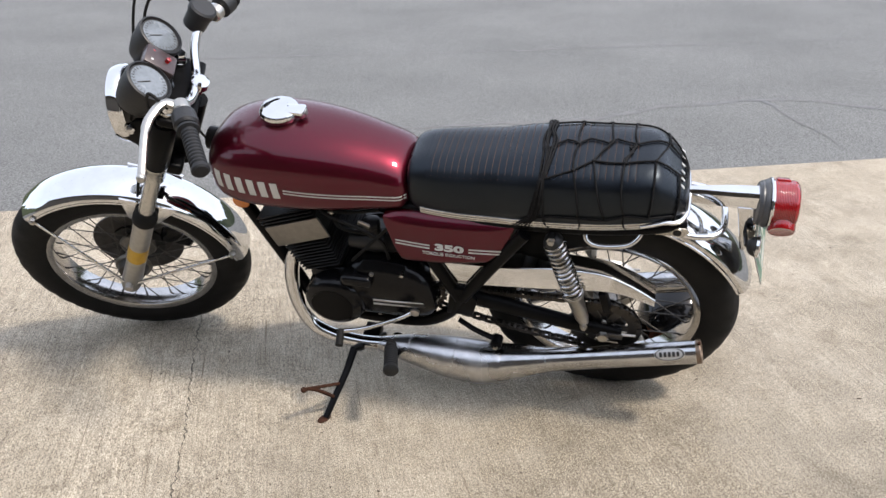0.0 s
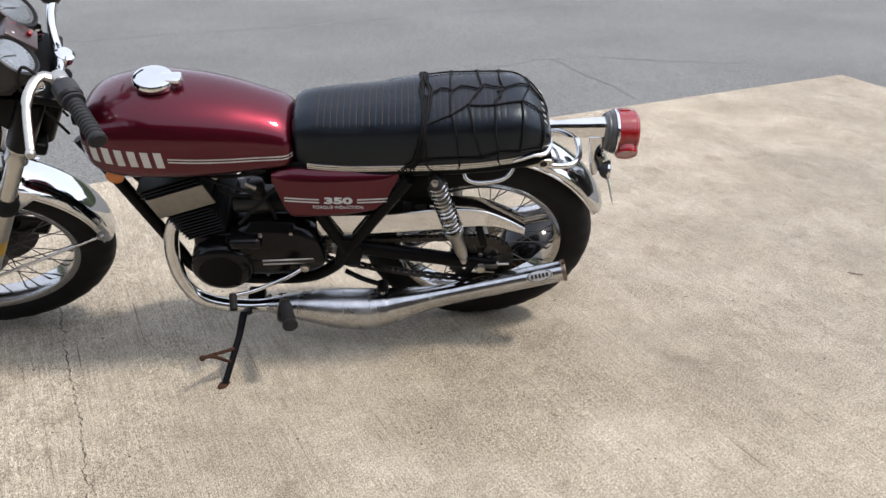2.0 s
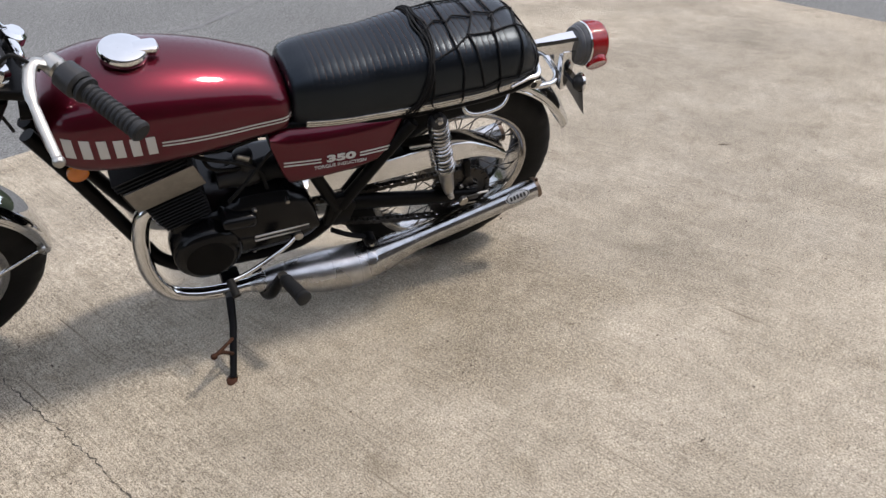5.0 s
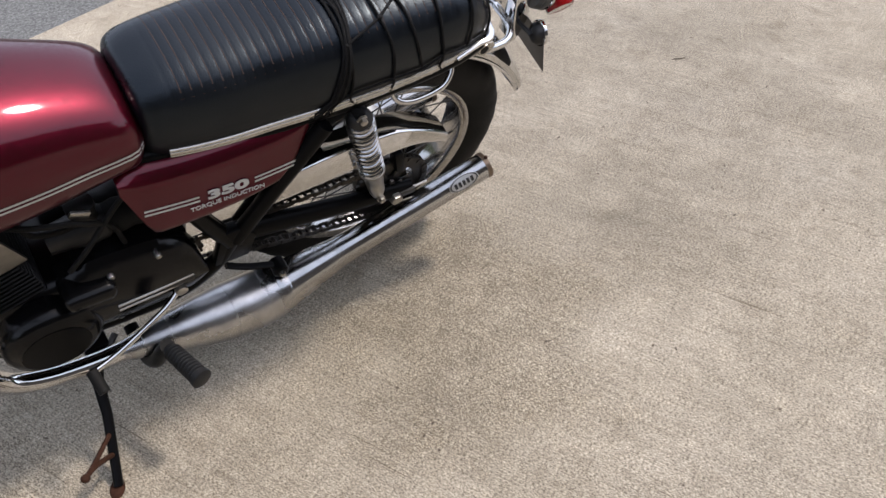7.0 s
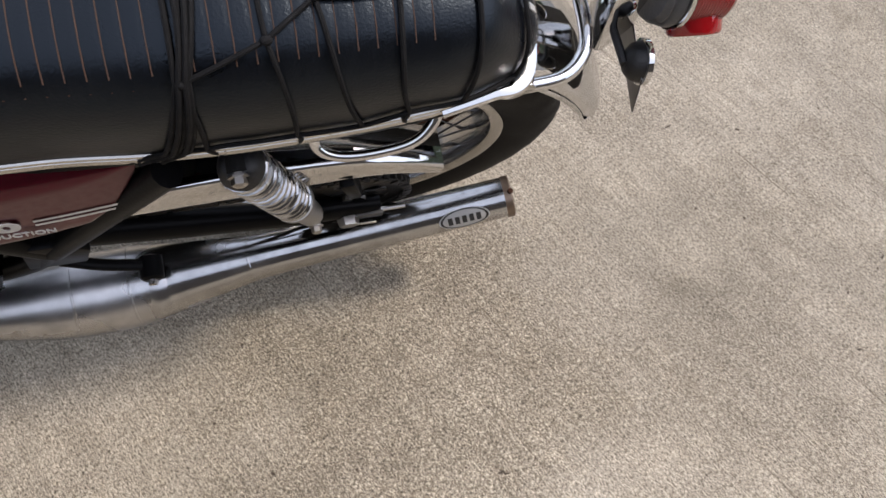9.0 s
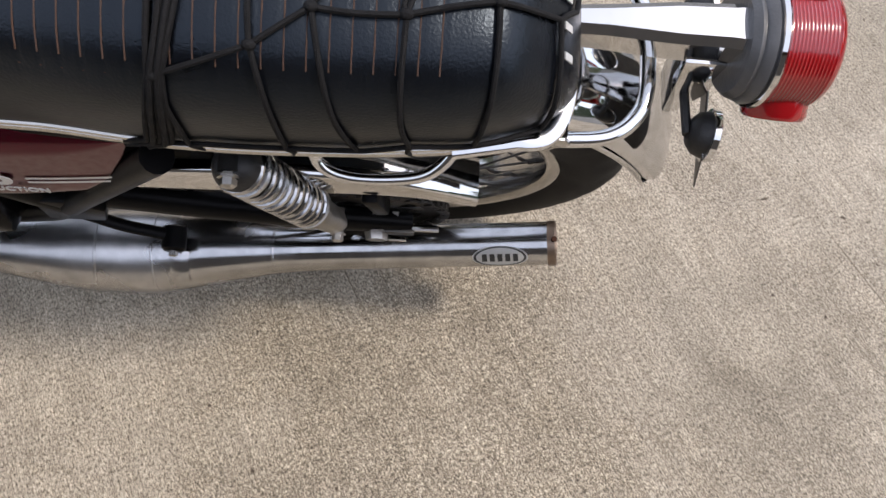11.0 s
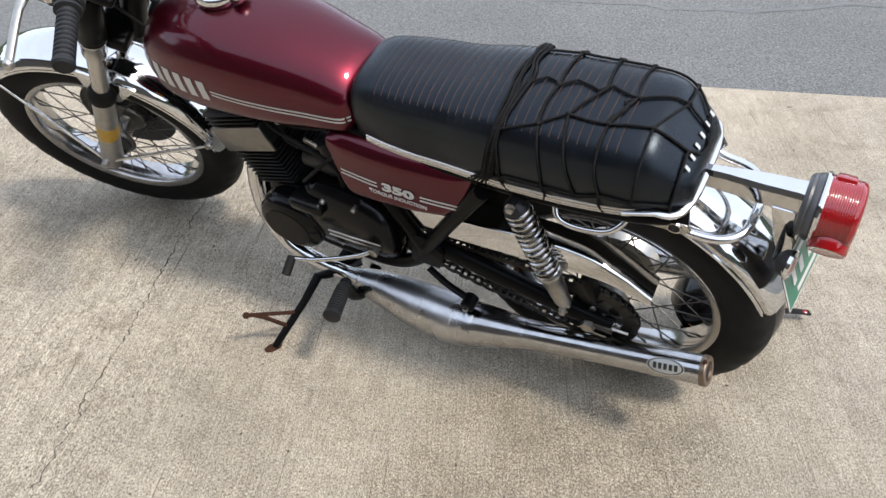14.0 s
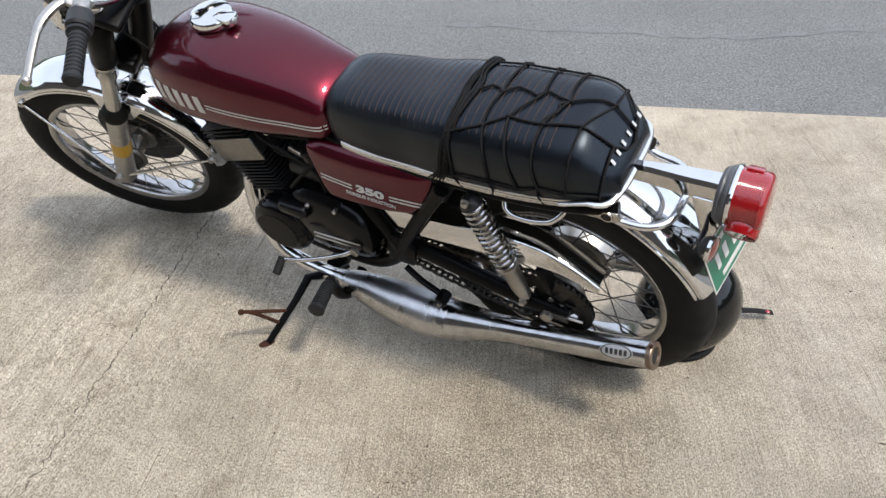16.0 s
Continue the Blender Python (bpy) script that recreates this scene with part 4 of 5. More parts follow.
part("side_stand_spring", bar([(-0.60, -0.09, 0.16), (-0.655, -0.15, 0.160)], 0.007, 8), "spoke", bike)


# ---- shocks ----
def shock(side):
    top, low = Vector((-0.132, 0.126 * side, 0.666)), Vector((-0.040, 0.120 * side, 0.367))
    d = (low - top).normalized()
    n = (low - top).length
    body = part("shock_absorber", turned([(0.0, 0.013), (0.006, 0.013), (0.009, 0.020), (0.014, 0.023), (0.018, 0.011), (0.16, 0.011), (0.196, 0.013), (0.200, 0.026), (0.206, 0.0265), (0.215, 0.021), (n - 0.05, 0.0185), (n - 0.022, 0.017), (n, 0.012)], top, d, 28), "alloy", bike, "rear shock absorber with exposed coil spring")
    s = d.cross(Vector((0, 1, 0))).normalized()
    u = d.cross(s)
    turns, pts = 12.5, []
    for i in range(int(turns * 18) + 1):
        t = 2 * math.pi * i / 18
        k = i / (turns * 18)
        pts.append(top + d * (0.017 + k * 0.181) + 0.0230 * (math.cos(t) * s + math.sin(t) * u))
    part("spring", bar(pts, 0.0037, 8), "steel", body, "bright steel coil spring")
    part("upper_seat", turned([(-0.004, 0.012), (-0.001, 0.017), (0.008, 0.022), (0.0145, 0.0245), (0.016, 0.018)], top, d, 28), "dark", body, "black upper spring seat")
    for p, r in ((top, 0.011), (low, 0.010)):
        part("bolt", turned([(-0.02, 0.007), (0.012, 0.007), (0.013, r), (0.015, r), (0.0155, r * 0.72), (0.022, r * 0.72), (0.024, r * 0.5)], p, (0, side, 0), 6), "bolt", body)
        part("eye", turned([(-0.010, 0.0105), (0.010, 0.0105)], p, (0, side, 0), 18), "rubber", body)
    part("shock_mount", boxed((0.034, 0.02, 0.04), Matrix.Translation((-0.132, 0.104 * side, 0.674)), 0.008), "black", body)


shock(-1)
shock(1)


# ---- chain drive ----
def sprocket(name, at, R, teeth, mat, holes, label):
    bm = bmesh.new()
    at = Vector(at)
    out, inn = [], []
    k = teeth * 4
    for i in range(k):
        t = 2 * math.pi * i / k
        r = R + (0.004 if i % 4 in (0, 1) else -0.003)
        out.append((r * math.cos(t), r * math.sin(t)))
        inn.append((R * 0.70 * math.cos(t), R * 0.70 * math.sin(t)))
    loops = []
    for y, ring in ((-0.003, inn), (-0.003, out), (0.003, out), (0.003, inn)):
        loops.append([at + Vector((x, y, z)) for x, z in ring])
    rings(bm, loops, False, True)
    sp = part(name, bm, mat, bike, label)
    web = bmesh.new()
    for i in range(holes):
        t = 2 * math.pi * i / holes
        c = at + Vector((R * 0.5 * math.cos(t), 0, R * 0.5 * math.sin(t)))
        block(web, (R * 0.62, 0.005, R * 0.26), Matrix.Translation(c) @ Matrix.Rotation(-t, 4, "Y"), 0.002, 1)
    lathe(web, [(-0.004, R * 0.36), (0.004, R * 0.36)], at, (0, 1, 0), 28)
    part("web", web, "spoke", sp)
    for i in range(holes):
        t = 2 * math.pi * (i + 0.5) / holes
        part("bolt", turned([(0, 0.007), (0.006, 0.007)], at + Vector((R * 0.30 * math.cos(t), -0.008, R * 0.30 * math.sin(t))), (0, -1, 0), 6), "bolt", sp)
    return sp


sprocket("rear_sprocket", HUB + Vector((0, -0.088, 0)), 0.090, 40, "chain", 6, "oily rear sprocket")
sprocket("front_sprocket", (-0.445, -0.088, 0.365), 0.036, 15, "chain", 3, "front sprocket")
part("brake_drum", turned([(0.045, 0.03), (0.045, 0.082), (0.07, 0.085), (0.082, 0.070), (0.084, 0.02)], HUB, (0, 1, 0), 40), "alloy", rear_wheel, "aluminium rear brake drum")
part("hub_cover", turned([(-0.084, 0.030), (-0.082, 0.052), (-0.058, 0.060), (-0.05, 0.060)], HUB, (0, 1, 0), 36), "spoke", rear_wheel)


def chain():
    c1, r1, c2, r2 = HUB + Vector((0, -0.088, 0)), 0.090, Vector((-0.445, -0.088, 0.365)), 0.036
    path = []
    for i in range(40):
        t = radians(97 - 190 * i / 39)
        path.append(c1 + r1 * Vector((math.cos(t), 0, math.sin(t))))
    a, b = path[-1], c2 + r2 * Vector((math.cos(radians(-93)), 0, math.sin(radians(-93))))
    for i in range(1, 40):
        k = i / 40
        path.append(a.lerp(b, k) - Vector((0, 0, 0.012 * math.sin(math.pi * k))))
    for i in range(16):
        t = radians(-93 - 170 * i / 15)
        path.append(c2 + r2 * Vector((math.cos(t), 0, math.sin(t))))
    a, b = path[-1], path[0]
    path += [a.lerp(b, i / 40) for i in range(1, 40)]
    total, cum = 0, [0]
    for p, q in zip(path, path[1:] + path[:1]):
        total += (q - p).length
        cum.append(total)
    n = int(total / 0.0159)

    def at(s):
        s %= total
        for i in range(len(path)):
            if cum[i + 1] >= s:
                return path[i].lerp(path[(i + 1) % len(path)], (s - cum[i]) / max(cum[i + 1] - cum[i], 1e-6))

    bm = bmesh.new()
    for i in range(n):
        p, q = at(total * i / n), at(total * (i + 1) / n)
        mid, d = (p + q) / 2, (q - p).normalized()
        m = Matrix.Translation(mid) @ Matrix.Rotation(-math.atan2(d.z, d.x), 4, "Y")
        for y in (-1, 1):
            off = (0.0075 if i % 2 else 0.0055) * y
            block(bm, (0.0215, 0.0016, 0.0125), m @ Matrix.Translation((0, off, 0)), 0.0)
        lathe(bm, [(-0.009, 0.0042), (0.009, 0.0042)], p, (0, 1, 0), 8)
    return part("chain", bm, "chain", bike, "oily drive chain")


chain()


def chain_guard():
    top = [(-0.44, 0.520), (-0.34, 0.523), (-0.24, 0.527), (-0.14, 0.541), (-0.06, 0.545), (0.0, 0.540), (0.05, 0.520), (0.09, 0.498), (0.124, 0.474)]
    low = [(-0.44, 0.448), (-0.34, 0.452), (-0.24, 0.460), (-0.14, 0.470), (-0.06, 0.480), (0.0, 0.486), (0.05, 0.482), (0.09, 0.468), (0.124, 0.454)]
    bm = bmesh.new()
    loops = []
    for i in range(41):
        x = -0.44 + 0.564 * i / 40
        zt, zb = eased(top, x)[0] - 0.010, eased(low, x)[0] - 0.012
        e = min(0.005, (zt - zb) * 0.5)
        outer = [(-0.104, zb), (-0.1055, zb + 0.003), (-0.104, zb + 0.006), (-0.104, zt - e * 0.5), (-0.1025, zt - e * 0.1), (-0.098, zt + 0.001), (-0.078, zt + 0.003), (-0.052, zt + 0.003)]
        inner = [(y + (0.002 if y < -0.1 else 0.0005), z - (0.0 if y < -0.1 else 0.002)) for y, z in reversed(outer)]
        loops.append([Vector((x, y, z)) for y, z in outer + inner])
    rings(bm, loops)
    g = part("chain_guard", bm, "chrome", bike, "chrome chain guard")
    part("guard_bracket", boxed((0.02, 0.03, 0.07), Matrix.Translation((0.005, -0.100, 0.440)) @ Matrix.Rotation(radians(-15), 4, "Y"), 0.004), "black", g)


chain_guard()


# ---- rear mudguard, tail lamp and plate ----
mudguard("rear_mudguard", HUB, I3, 0.370, 0.050, 29, 118, 48, bike, "chrome rear mudguard", 0.003, 0.022, 0.52)
arm = bmesh.new()
loops = []
for x, w, zt, zb in ((0.146, 0.0125, 0.746, 0.714), (0.190, 0.0145, 0.751, 0.715), (0.25, 0.0195, 0.756, 0.717), (0.298, 0.0205, 0.759, 0.718), (0.314, 0.022, 0.760, 0.710)):
    e = 0.007
    loops.append([Vector((x, y, z)) for y, z in ((-w + e, zt), (w - e, zt), (w, zt - e), (w, zb), (w - e, zb - e * 0.5), (-w + e, zb - e * 0.5), (-w, zb), (-w, zt - e))])
rings(arm, loops)
tail_arm = part("tail_lamp_bracket", arm, "chrome", bike, "chrome tail lamp bracket")
part("bracket_foot", slab([(0.268, 0.722), (0.312, 0.722), (0.322, 0.645), (0.310, 0.590), (0.298, 0.590), (0.280, 0.670)], -0.024, 0.024, 0.004), "chrome", tail_arm)
TL = Vector((0.308, 0, 0.723))
TA = Vector((1, 0, 0.02))
tail_lamp = part("tail_lamp", turned([(0.0, 0.026), (0.002, 0.046), (0.008, 0.051), (0.012, 0.050), (0.014, 0.053), (0.021, 0.0555), (0.024, 0.053)], TL, TA, 56), "greyrubber", bike, "large round red tail lamp on a stepped metal base")
part("rim", turned([(0.023, 0.053), (0.024, 0.0580), (0.028, 0.0590), (0.031, 0.057), (0.029, 0.052)], TL, TA, 44, closed=True), "chrome", tail_lamp, "thin chrome lamp rim")
prof = [(0.026, 0.0540)]
k = 0.030
while k < 0.076:
    prof += [(k, 0.0549), (k + 0.0012, 0.0556), (k + 0.0024, 0.0549)]
    k += 0.0034
prof += [(0.080, 0.0535), (0.084, 0.049), (0.086, 0.038), (0.087, 0.001)]
lens = part("lens", turned(prof, TL, TA, 112), "red", tail_lamp, "ribbed red plastic lens", 60)
for sy in (-0.055, 0.055):
    rd = Vector((0, sy, -0.028)).normalized()
    part("side_reflector", turned([(0.041, 0.0300), (0.062, 0.0295), (0.0655, 0.027), (0.0645, 0.023), (0.066, 0.001)], TL + Vector((0.056, 0, 0)), rd, 28), "red", lens)
part("top_lug", boxed((0.030, 0.026, 0.012), Matrix.Translation(TL + Vector((0.050, 0.028, 0.046))) @ Matrix.Rotation(radians(-30), 4, "X"), 0.004), "red", lens)
# plate: green with white border and bars
PL = Matrix.Translation((0.341, 0, 0.604)) @ Matrix.Rotation(radians(-6), 4, "Z") @ Matrix.Rotation(radians(90 - 20), 4, "Y") @ Matrix.Rotation(radians(90), 4, "Z")
plate_bm = boxed((0.184, 0.106, 0.0016), Matrix.Identity(4), 0.0006, 1)
plate_bm.transform(PL)
plate = part("licence_plate", plate_bm, "spoke", bike, "green licence plate with white marks")
edge = boxed((0.183, 0.105, 0.0008), Matrix.Translation((0, 0, 0.0007)), 0)
edge.transform(PL)
part("plate_border", edge, "white", plate, "white plate border")
pb = boxed((0.176, 0.098, 0.0012), Matrix.Translation((0, 0, 0.0009)), 0)
pb.transform(PL)
part("plate_field", pb, "green", plate)
for w, h, x, y in ((0.070, 0.010, 0.0, 0.036), (0.013, 0.032, -0.055, 0.0), (0.016, 0.032, -0.024, 0.0), (0.014, 0.032, 0.012, 0.0), (0.014, 0.032, 0.045, 0.0), (0.105, 0.010, 0.0, -0.035)):
    b2 = boxed((w, h, 0.0010), Matrix.Translation((x, y, 0.0018)), 0)
    b2.transform(PL)
    part("mark_bar", b2, "white", plate)
for side in (-1, 1):
    c = Vector((0.318, 0.064 * side, 0.647))
    ref = part("reflector", turned([(-0.017, 0.006), (-0.014, 0.014), (-0.007, 0.021), (0.004, 0.024)], c, (1, 0.15 * side, 0.05), 28), "dark", bike, "round red rear reflector with chrome rim")
    part("rim", turned([(0.002, 0.0225), (0.003, 0.0265), (0.009, 0.0265), (0.011, 0.0235)], c, (1, 0.15 * side, 0.05), 28, closed=True), "chrome", ref)
    part("lens", turned([(0.004, 0.0235), (0.010, 0.022), (0.013, 0.012), (0.0135, 0.001)], c, (1, 0.15 * side, 0.05), 24), "red", ref)
    part("reflector_stalk", bar([(0.300, 0.02 * side, 0.645), (0.300, 0.066 * side, 0.650)], 0.005, 8), "dark", ref)
# grab rail
rail_pts = [(0.139, -0.093, 0.694), (0.169, -0.090, 0.682), (0.209, -0.084, 0.679), (0.235, -0.066, 0.679), (0.248, -0.035, 0.680), (0.248, 0.035, 0.680), (0.235, 0.066, 0.679), (0.209, 0.084, 0.679), (0.169, 0.090, 0.682), (0.139, 0.093, 0.694)]
rail = part("grab_rail", bar(curve(rail_pts, 8), 0.0078, 12), "chrome", bike, "bent chrome grab rail behind the seat")
for side in (-1, 1):
    bm = slab([(0.02, 0.692), (0.10, 0.686), (0.159, 0.688), (0.169, 0.700), (0.161, 0.712), (0.10, 0.716), (0.02, 0.709)], 0.096 * side, 0.101 * side, 0.001)
    br = part("rail_plate", bm, "polished", rail, "plated rail bracket with a hole")
    part("hole_rim", turned([(-0.001, 0.0085), (0.003, 0.0095), (0.003, 0.0125), (-0.001, 0.0135)], (0.142, 0.101 * side, 0.700), (0, side, 0), 24, closed=True), "polished", rail)
    # dark disc stands in for the shade inside the uncut hole
    part("hole", turned([(0.0, 0.0084), (0.0018, 0.0084)], (0.142, 0.1005 * side, 0.700), (0, side, 0), 20), "hole", rail)
part("helmet_hook", bar(curve([(-0.062, -0.105, 0.690), (-0.052, -0.124, 0.666), (-0.020, -0.133, 0.661), (0.035, -0.131, 0.670), (0.060, -0.118, 0.686), (0.068, -0.100, 0.704)], 8), 0.0058, 10), "chrome", bike, "small chrome lifting handle under the seat")


# ---- exhausts ----
def exhaust(side):
    pts = [(-0.775, 0.060, 0.470), (-0.825, 0.070, 0.452), (-0.846, 0.088, 0.378), (-0.842, 0.106, 0.284), (-0.806, 0.120, 0.203), (-0.745, 0.128, 0.172), (-0.660, 0.135, 0.168), (-0.590, 0.140, 0.179)]
    pipe = part("header_pipe", bar(curve([Vector((a, b * side, c)) for a, b, c in pts], 8), 0.0205, 20), "chrome", bike, "chrome exhaust header pipe")
    rows = [(-0.600, 0.140, 0.178, 0.0215), (-0.560, 0.142, 0.180, 0.030), (-0.510, 0.143, 0.179, 0.0410), (-0.440, 0.143, 0.172, 0.0530), (-0.385, 0.142, 0.165, 0.0600), (-0.300, 0.138, 0.159, 0.0610), (-0.215, 0.135, 0.178, 0.0480), (-0.125, 0.133, 0.205, 0.0340)]
    ch = bmesh.new()
    ring_at = []
    c, r = [], []
    for row in rows:
        c.append(Vector((row[0], row[1] * side, row[2])))
        r.append(row[3])
    cc = curve(c, 4)
    rr = [x.x for x in curve([Vector((v, 0, 0)) for v in r], 4)]
    tube(ch, cc, rr, 32)
    chamber = part("expansion_chamber", ch, "steel", bike, "bare steel expansion chamber exhaust with weld seams")
    for i in (1, 2, 4, 5, 7):
        d = (c[min(i + 1, 7)] - c[max(i - 1, 0)]).normalized()
        part("weld_seam", turned([(-0.002, r[i]), (-0.001, r[i] + 0.0009), (0.001, r[i] + 0.0009), (0.002, r[i])], c[i], d, 32, closed=True), "steel", chamber)
    a, b = c[-1], Vector((0.252, 0.122 * side, 0.314))
    d = (b - a).normalized()
    n = (b - a).length
    st = turned([(0.0, 0.0340), (0.06, 0.0318), (n * 0.5, 0.0305), (n - 0.004, 0.0300)], a, d, 32)
    stinger = part("silencer", st, "steel", bike, "tapered steel silencer tube")
    part("end_cap", turned([(n - 0.006, 0.0312), (n + 0.004, 0.0312), (n + 0.006, 0.0295), (n + 0.006, 0.020), (n + 0.001, 0.0185)], a, d, 32), "burnt", stinger, "browned end cap ring")
    # flat dark disc paints the shaded hollow of the pipe end
    part("bore", turned([(n + 0.0012, 0.0185), (n + 0.0018, 0.0185)], a, d, 24), "hole", stinger)
    part("clamp_screw", turned([(0, 0.004), (0.008, 0.004)], a + d * (n - 0.006) + Vector((0, 0, 0.029)), (0, 0, 1), 8), "rust", stinger)
    # oval sticker on the outer upper face
    up = Vector((-0.17, 0, 1)).normalized()
    out = (up + Vector((0, 0.95 * side, 0))).normalized()
    tang = out.cross(d).normalized()
    ctr = a + d * (n - 0.072)
    bm = bmesh.new()
    ink = bmesh.new()
    for target, s0, s1, lift in ((bm, 0.0, 1.0, 0.0010), (ink, 0.86, 0.95, 0.0014)):
        ringv = []
        for s in (s0, s1):
            loop = []
            for k in range(36):
                t = 2 * math.pi * k / 36
                x, w = 0.038 * s * math.cos(t), 0.0165 * s * math.sin(t)
                ang = w / 0.031
                loop.append(target.verts.new(ctr + d * x + (0.0308 + lift) * (math.cos(ang) * out + math.sin(ang) * tang)))
            ringv.append(loop)
        for k in range(36):
            target.faces.new((ringv[0][k], ringv[0][(k + 1) % 36], ringv[1][(k + 1) % 36], ringv[1][k]))
    for k in range(5):
        x = -0.0212 + 0.0106 * k
        vs = []
        for dx, w in ((-0.0034, -0.0058), (0.0034, -0.0058), (0.0034, 0.0058), (-0.0034, 0.0058)):
            ang = w / 0.031
            vs.append(ink.verts.new(ctr + d * (x + dx) + 0.0331 * (math.cos(ang) * out + math.sin(ang) * tang)))
        ink.faces.new(vs)
    sticker = part("sticker", bm, "badge", stinger, "silver oval sticker with dark marks")
    part("sticker_marks", ink, "ink", stinger)
    hang = part("exhaust_hanger", bar(curve([(-0.372, 0.112 * side, 0.300), (-0.325, 0.122 * side, 0.277), (-0.268, 0.128 * side, 0.256)], 5), 0.0085, 10, flat=0.6), "black", chamber, "black exhaust hanger")
    part("hanger_clamp", turned([(-0.018, 0.010), (-0.016, 0.0165), (0.014, 0.0165), (0.018, 0.012)], (-0.266, 0.132 * side, 0.250), (0, side, 0), 18), "black", chamber)
    part("hanger_bolt", turned([(0.0, 0.0065), (0.006, 0.0065), (0.007, 0.004)], (-0.266, 0.150 * side, 0.250), (0, side, 0), 6), "bolt", chamber)
    strap = [Vector((-0.264, side * (0.137 + 0.0575 * math.sin(t)), 0.164 + 0.0575 * math.cos(t))) for t in [radians(8 + 52 * k / 8) for k in range(9)]]
    part("hanger_strap", tube(bmesh.new(), strap, 0.013, 8, flat=0.16), "steel", chamber, "steel strap welded to the chamber")
    return pipe


exhaust(-1)
exhaust(1)


# ---- engine ----
EA = radians(21)
EM = Matrix.Translation((-0.725, 0, 0.445)) @ Matrix.Rotation(-EA, 4, "Y")
engine = part("crankcase", boxed((0.345, 0.250, 0.165), Matrix.Translation((-0.605, 0, 0.372)), 0.030, 3), "engine", bike, "black painted two-cylinder engine")
for k in range(10):
    z = 0.012 + 0.0105 * k
    w = 0.112 + 0.016 * min(1, k / 4)
    part("fin", boxed((w, 0.246, 0.0034), EM @ Matrix.Translation((-0.004, 0, z)), 0.002, 1), "fin", engine)
part("cylinder", boxed((0.098, 0.225, 0.16), EM @ Matrix.Translation((0, 0, 0.07)), 0.012), "fin", engine)
head = part("cylinder_head", boxed((0.160, 0.236, 0.060), EM @ Matrix.Translation((-0.010, 0, 0.146)), 0.006), "fin", engine, "finned cylinder head")
for side in (-1, 1):
    part("head_side_plate", boxed((0.164, 0.007, 0.068), EM @ Matrix.Translation((0.0, 0.123 * side, 0.143)), 0.003), "casting", head, "polished aluminium head side")
for k in range(3):
    part("fin", boxed((0.165, 0.24, 0.0045), EM @ Matrix.Translation((-0.010, 0, 0.182 + 0.011 * k)), 0.002, 1), "fin", head)
for side in (-1, 1):
    part("spark_plug", turned([(0, 0.008), (0.02, 0.008), (0.022, 0.005), (0.04, 0.005), (0.042, 0.009), (0.07, 0.008)], EM @ Vector((-0.01, 0.06 * side, 0.20)), EM.to_3x3() @ Vector((0, 0, 1)), 14), "rubber", head)
    part("plug_lead", bar(curve([EM @ Vector((-0.01, 0.06 * side, 0.265)), (-0.80, 0.05 * side, 0.70), (-0.72, 0.03 * side, 0.69)], 6), 0.0035, 8), "rubber", head)
    carb = part("carburettor", turned([(0, 0.024), (0.03, 0.026), (0.05, 0.030), (0.09, 0.030), (0.10, 0.024)], (-0.655, 0.072 * side, 0.525), (1, 0, 0.08), 22), "dark", engine, "dark aluminium carburettor")
    part("carburettor_top", turned([(0, 0.020), (0.055, 0.020), (0.058, 0.023), (0.072, 0.023), (0.076, 0.016)], (-0.585, 0.072 * side, 0.525), (-0.12, 0, 1), 20), "dark", carb)
    part("float_bowl", turned([(0, 0.022), (0.035, 0.022), (0.040, 0.016)], (-0.585, 0.072 * side, 0.515), (0, 0, -1), 20), "spoke", carb)
    part("intake_boot", turned([(0, 0.026), (0.02, 0.030), (0.04, 0.027), (0.06, 0.031)], (-0.560, 0.072 * side, 0.533), (1, 0, 0.05), 18), "rubber", carb)
part("air_box", boxed((0.18, 0.20, 0.15), Matrix.Translation((-0.42, 0, 0.590)), 0.02), "dark", bike, "black air box")
part("battery_tray", boxed((0.10, 0.18, 0.10), Matrix.Translation((-0.27, 0, 0.62)), 0.01), "dark", bike)
part("fuel_tap", turned([(0, 0.010), (0.012, 0.010), (0.014, 0.016), (0.030, 0.016), (0.033, 0.011), (0.045, 0.009)], (-0.690, -0.075, 0.668), (0, -0.25, -1), 18), "alloy", bike, "small aluminium fuel tap under the tank")
for pts in (
    [(-0.690, -0.085, 0.628), (-0.672, -0.100, 0.595), (-0.630, -0.095, 0.575), (-0.590, -0.080, 0.560)],
    [(-0.760, -0.060, 0.650), (-0.690, -0.110, 0.640), (-0.610, -0.115, 0.610), (-0.560, -0.105, 0.560), (-0.545, -0.110, 0.505)],
    [(-0.640, -0.125, 0.500), (-0.600, -0.120, 0.545), (-0.545, -0.100, 0.600), (-0.500, -0.095, 0.640)],
    [(-0.840, -0.030, 0.650), (-0.760, -0.090, 0.655), (-0.660, -0.095, 0.640), (-0.560, -0.085, 0.650)]):
    part("hose", bar(curve(pts, 6), 0.0048, 8), "rubber", bike, "black rubber hose")
part("cable_clip", boxed((0.032, 0.006, 0.014), Matrix.Translation((-0.600, -0.105, 0.615)) @ Matrix.Rotation(radians(25), 4, "Y"), 0.002), "alloy", bike, "pale metal cable clip")
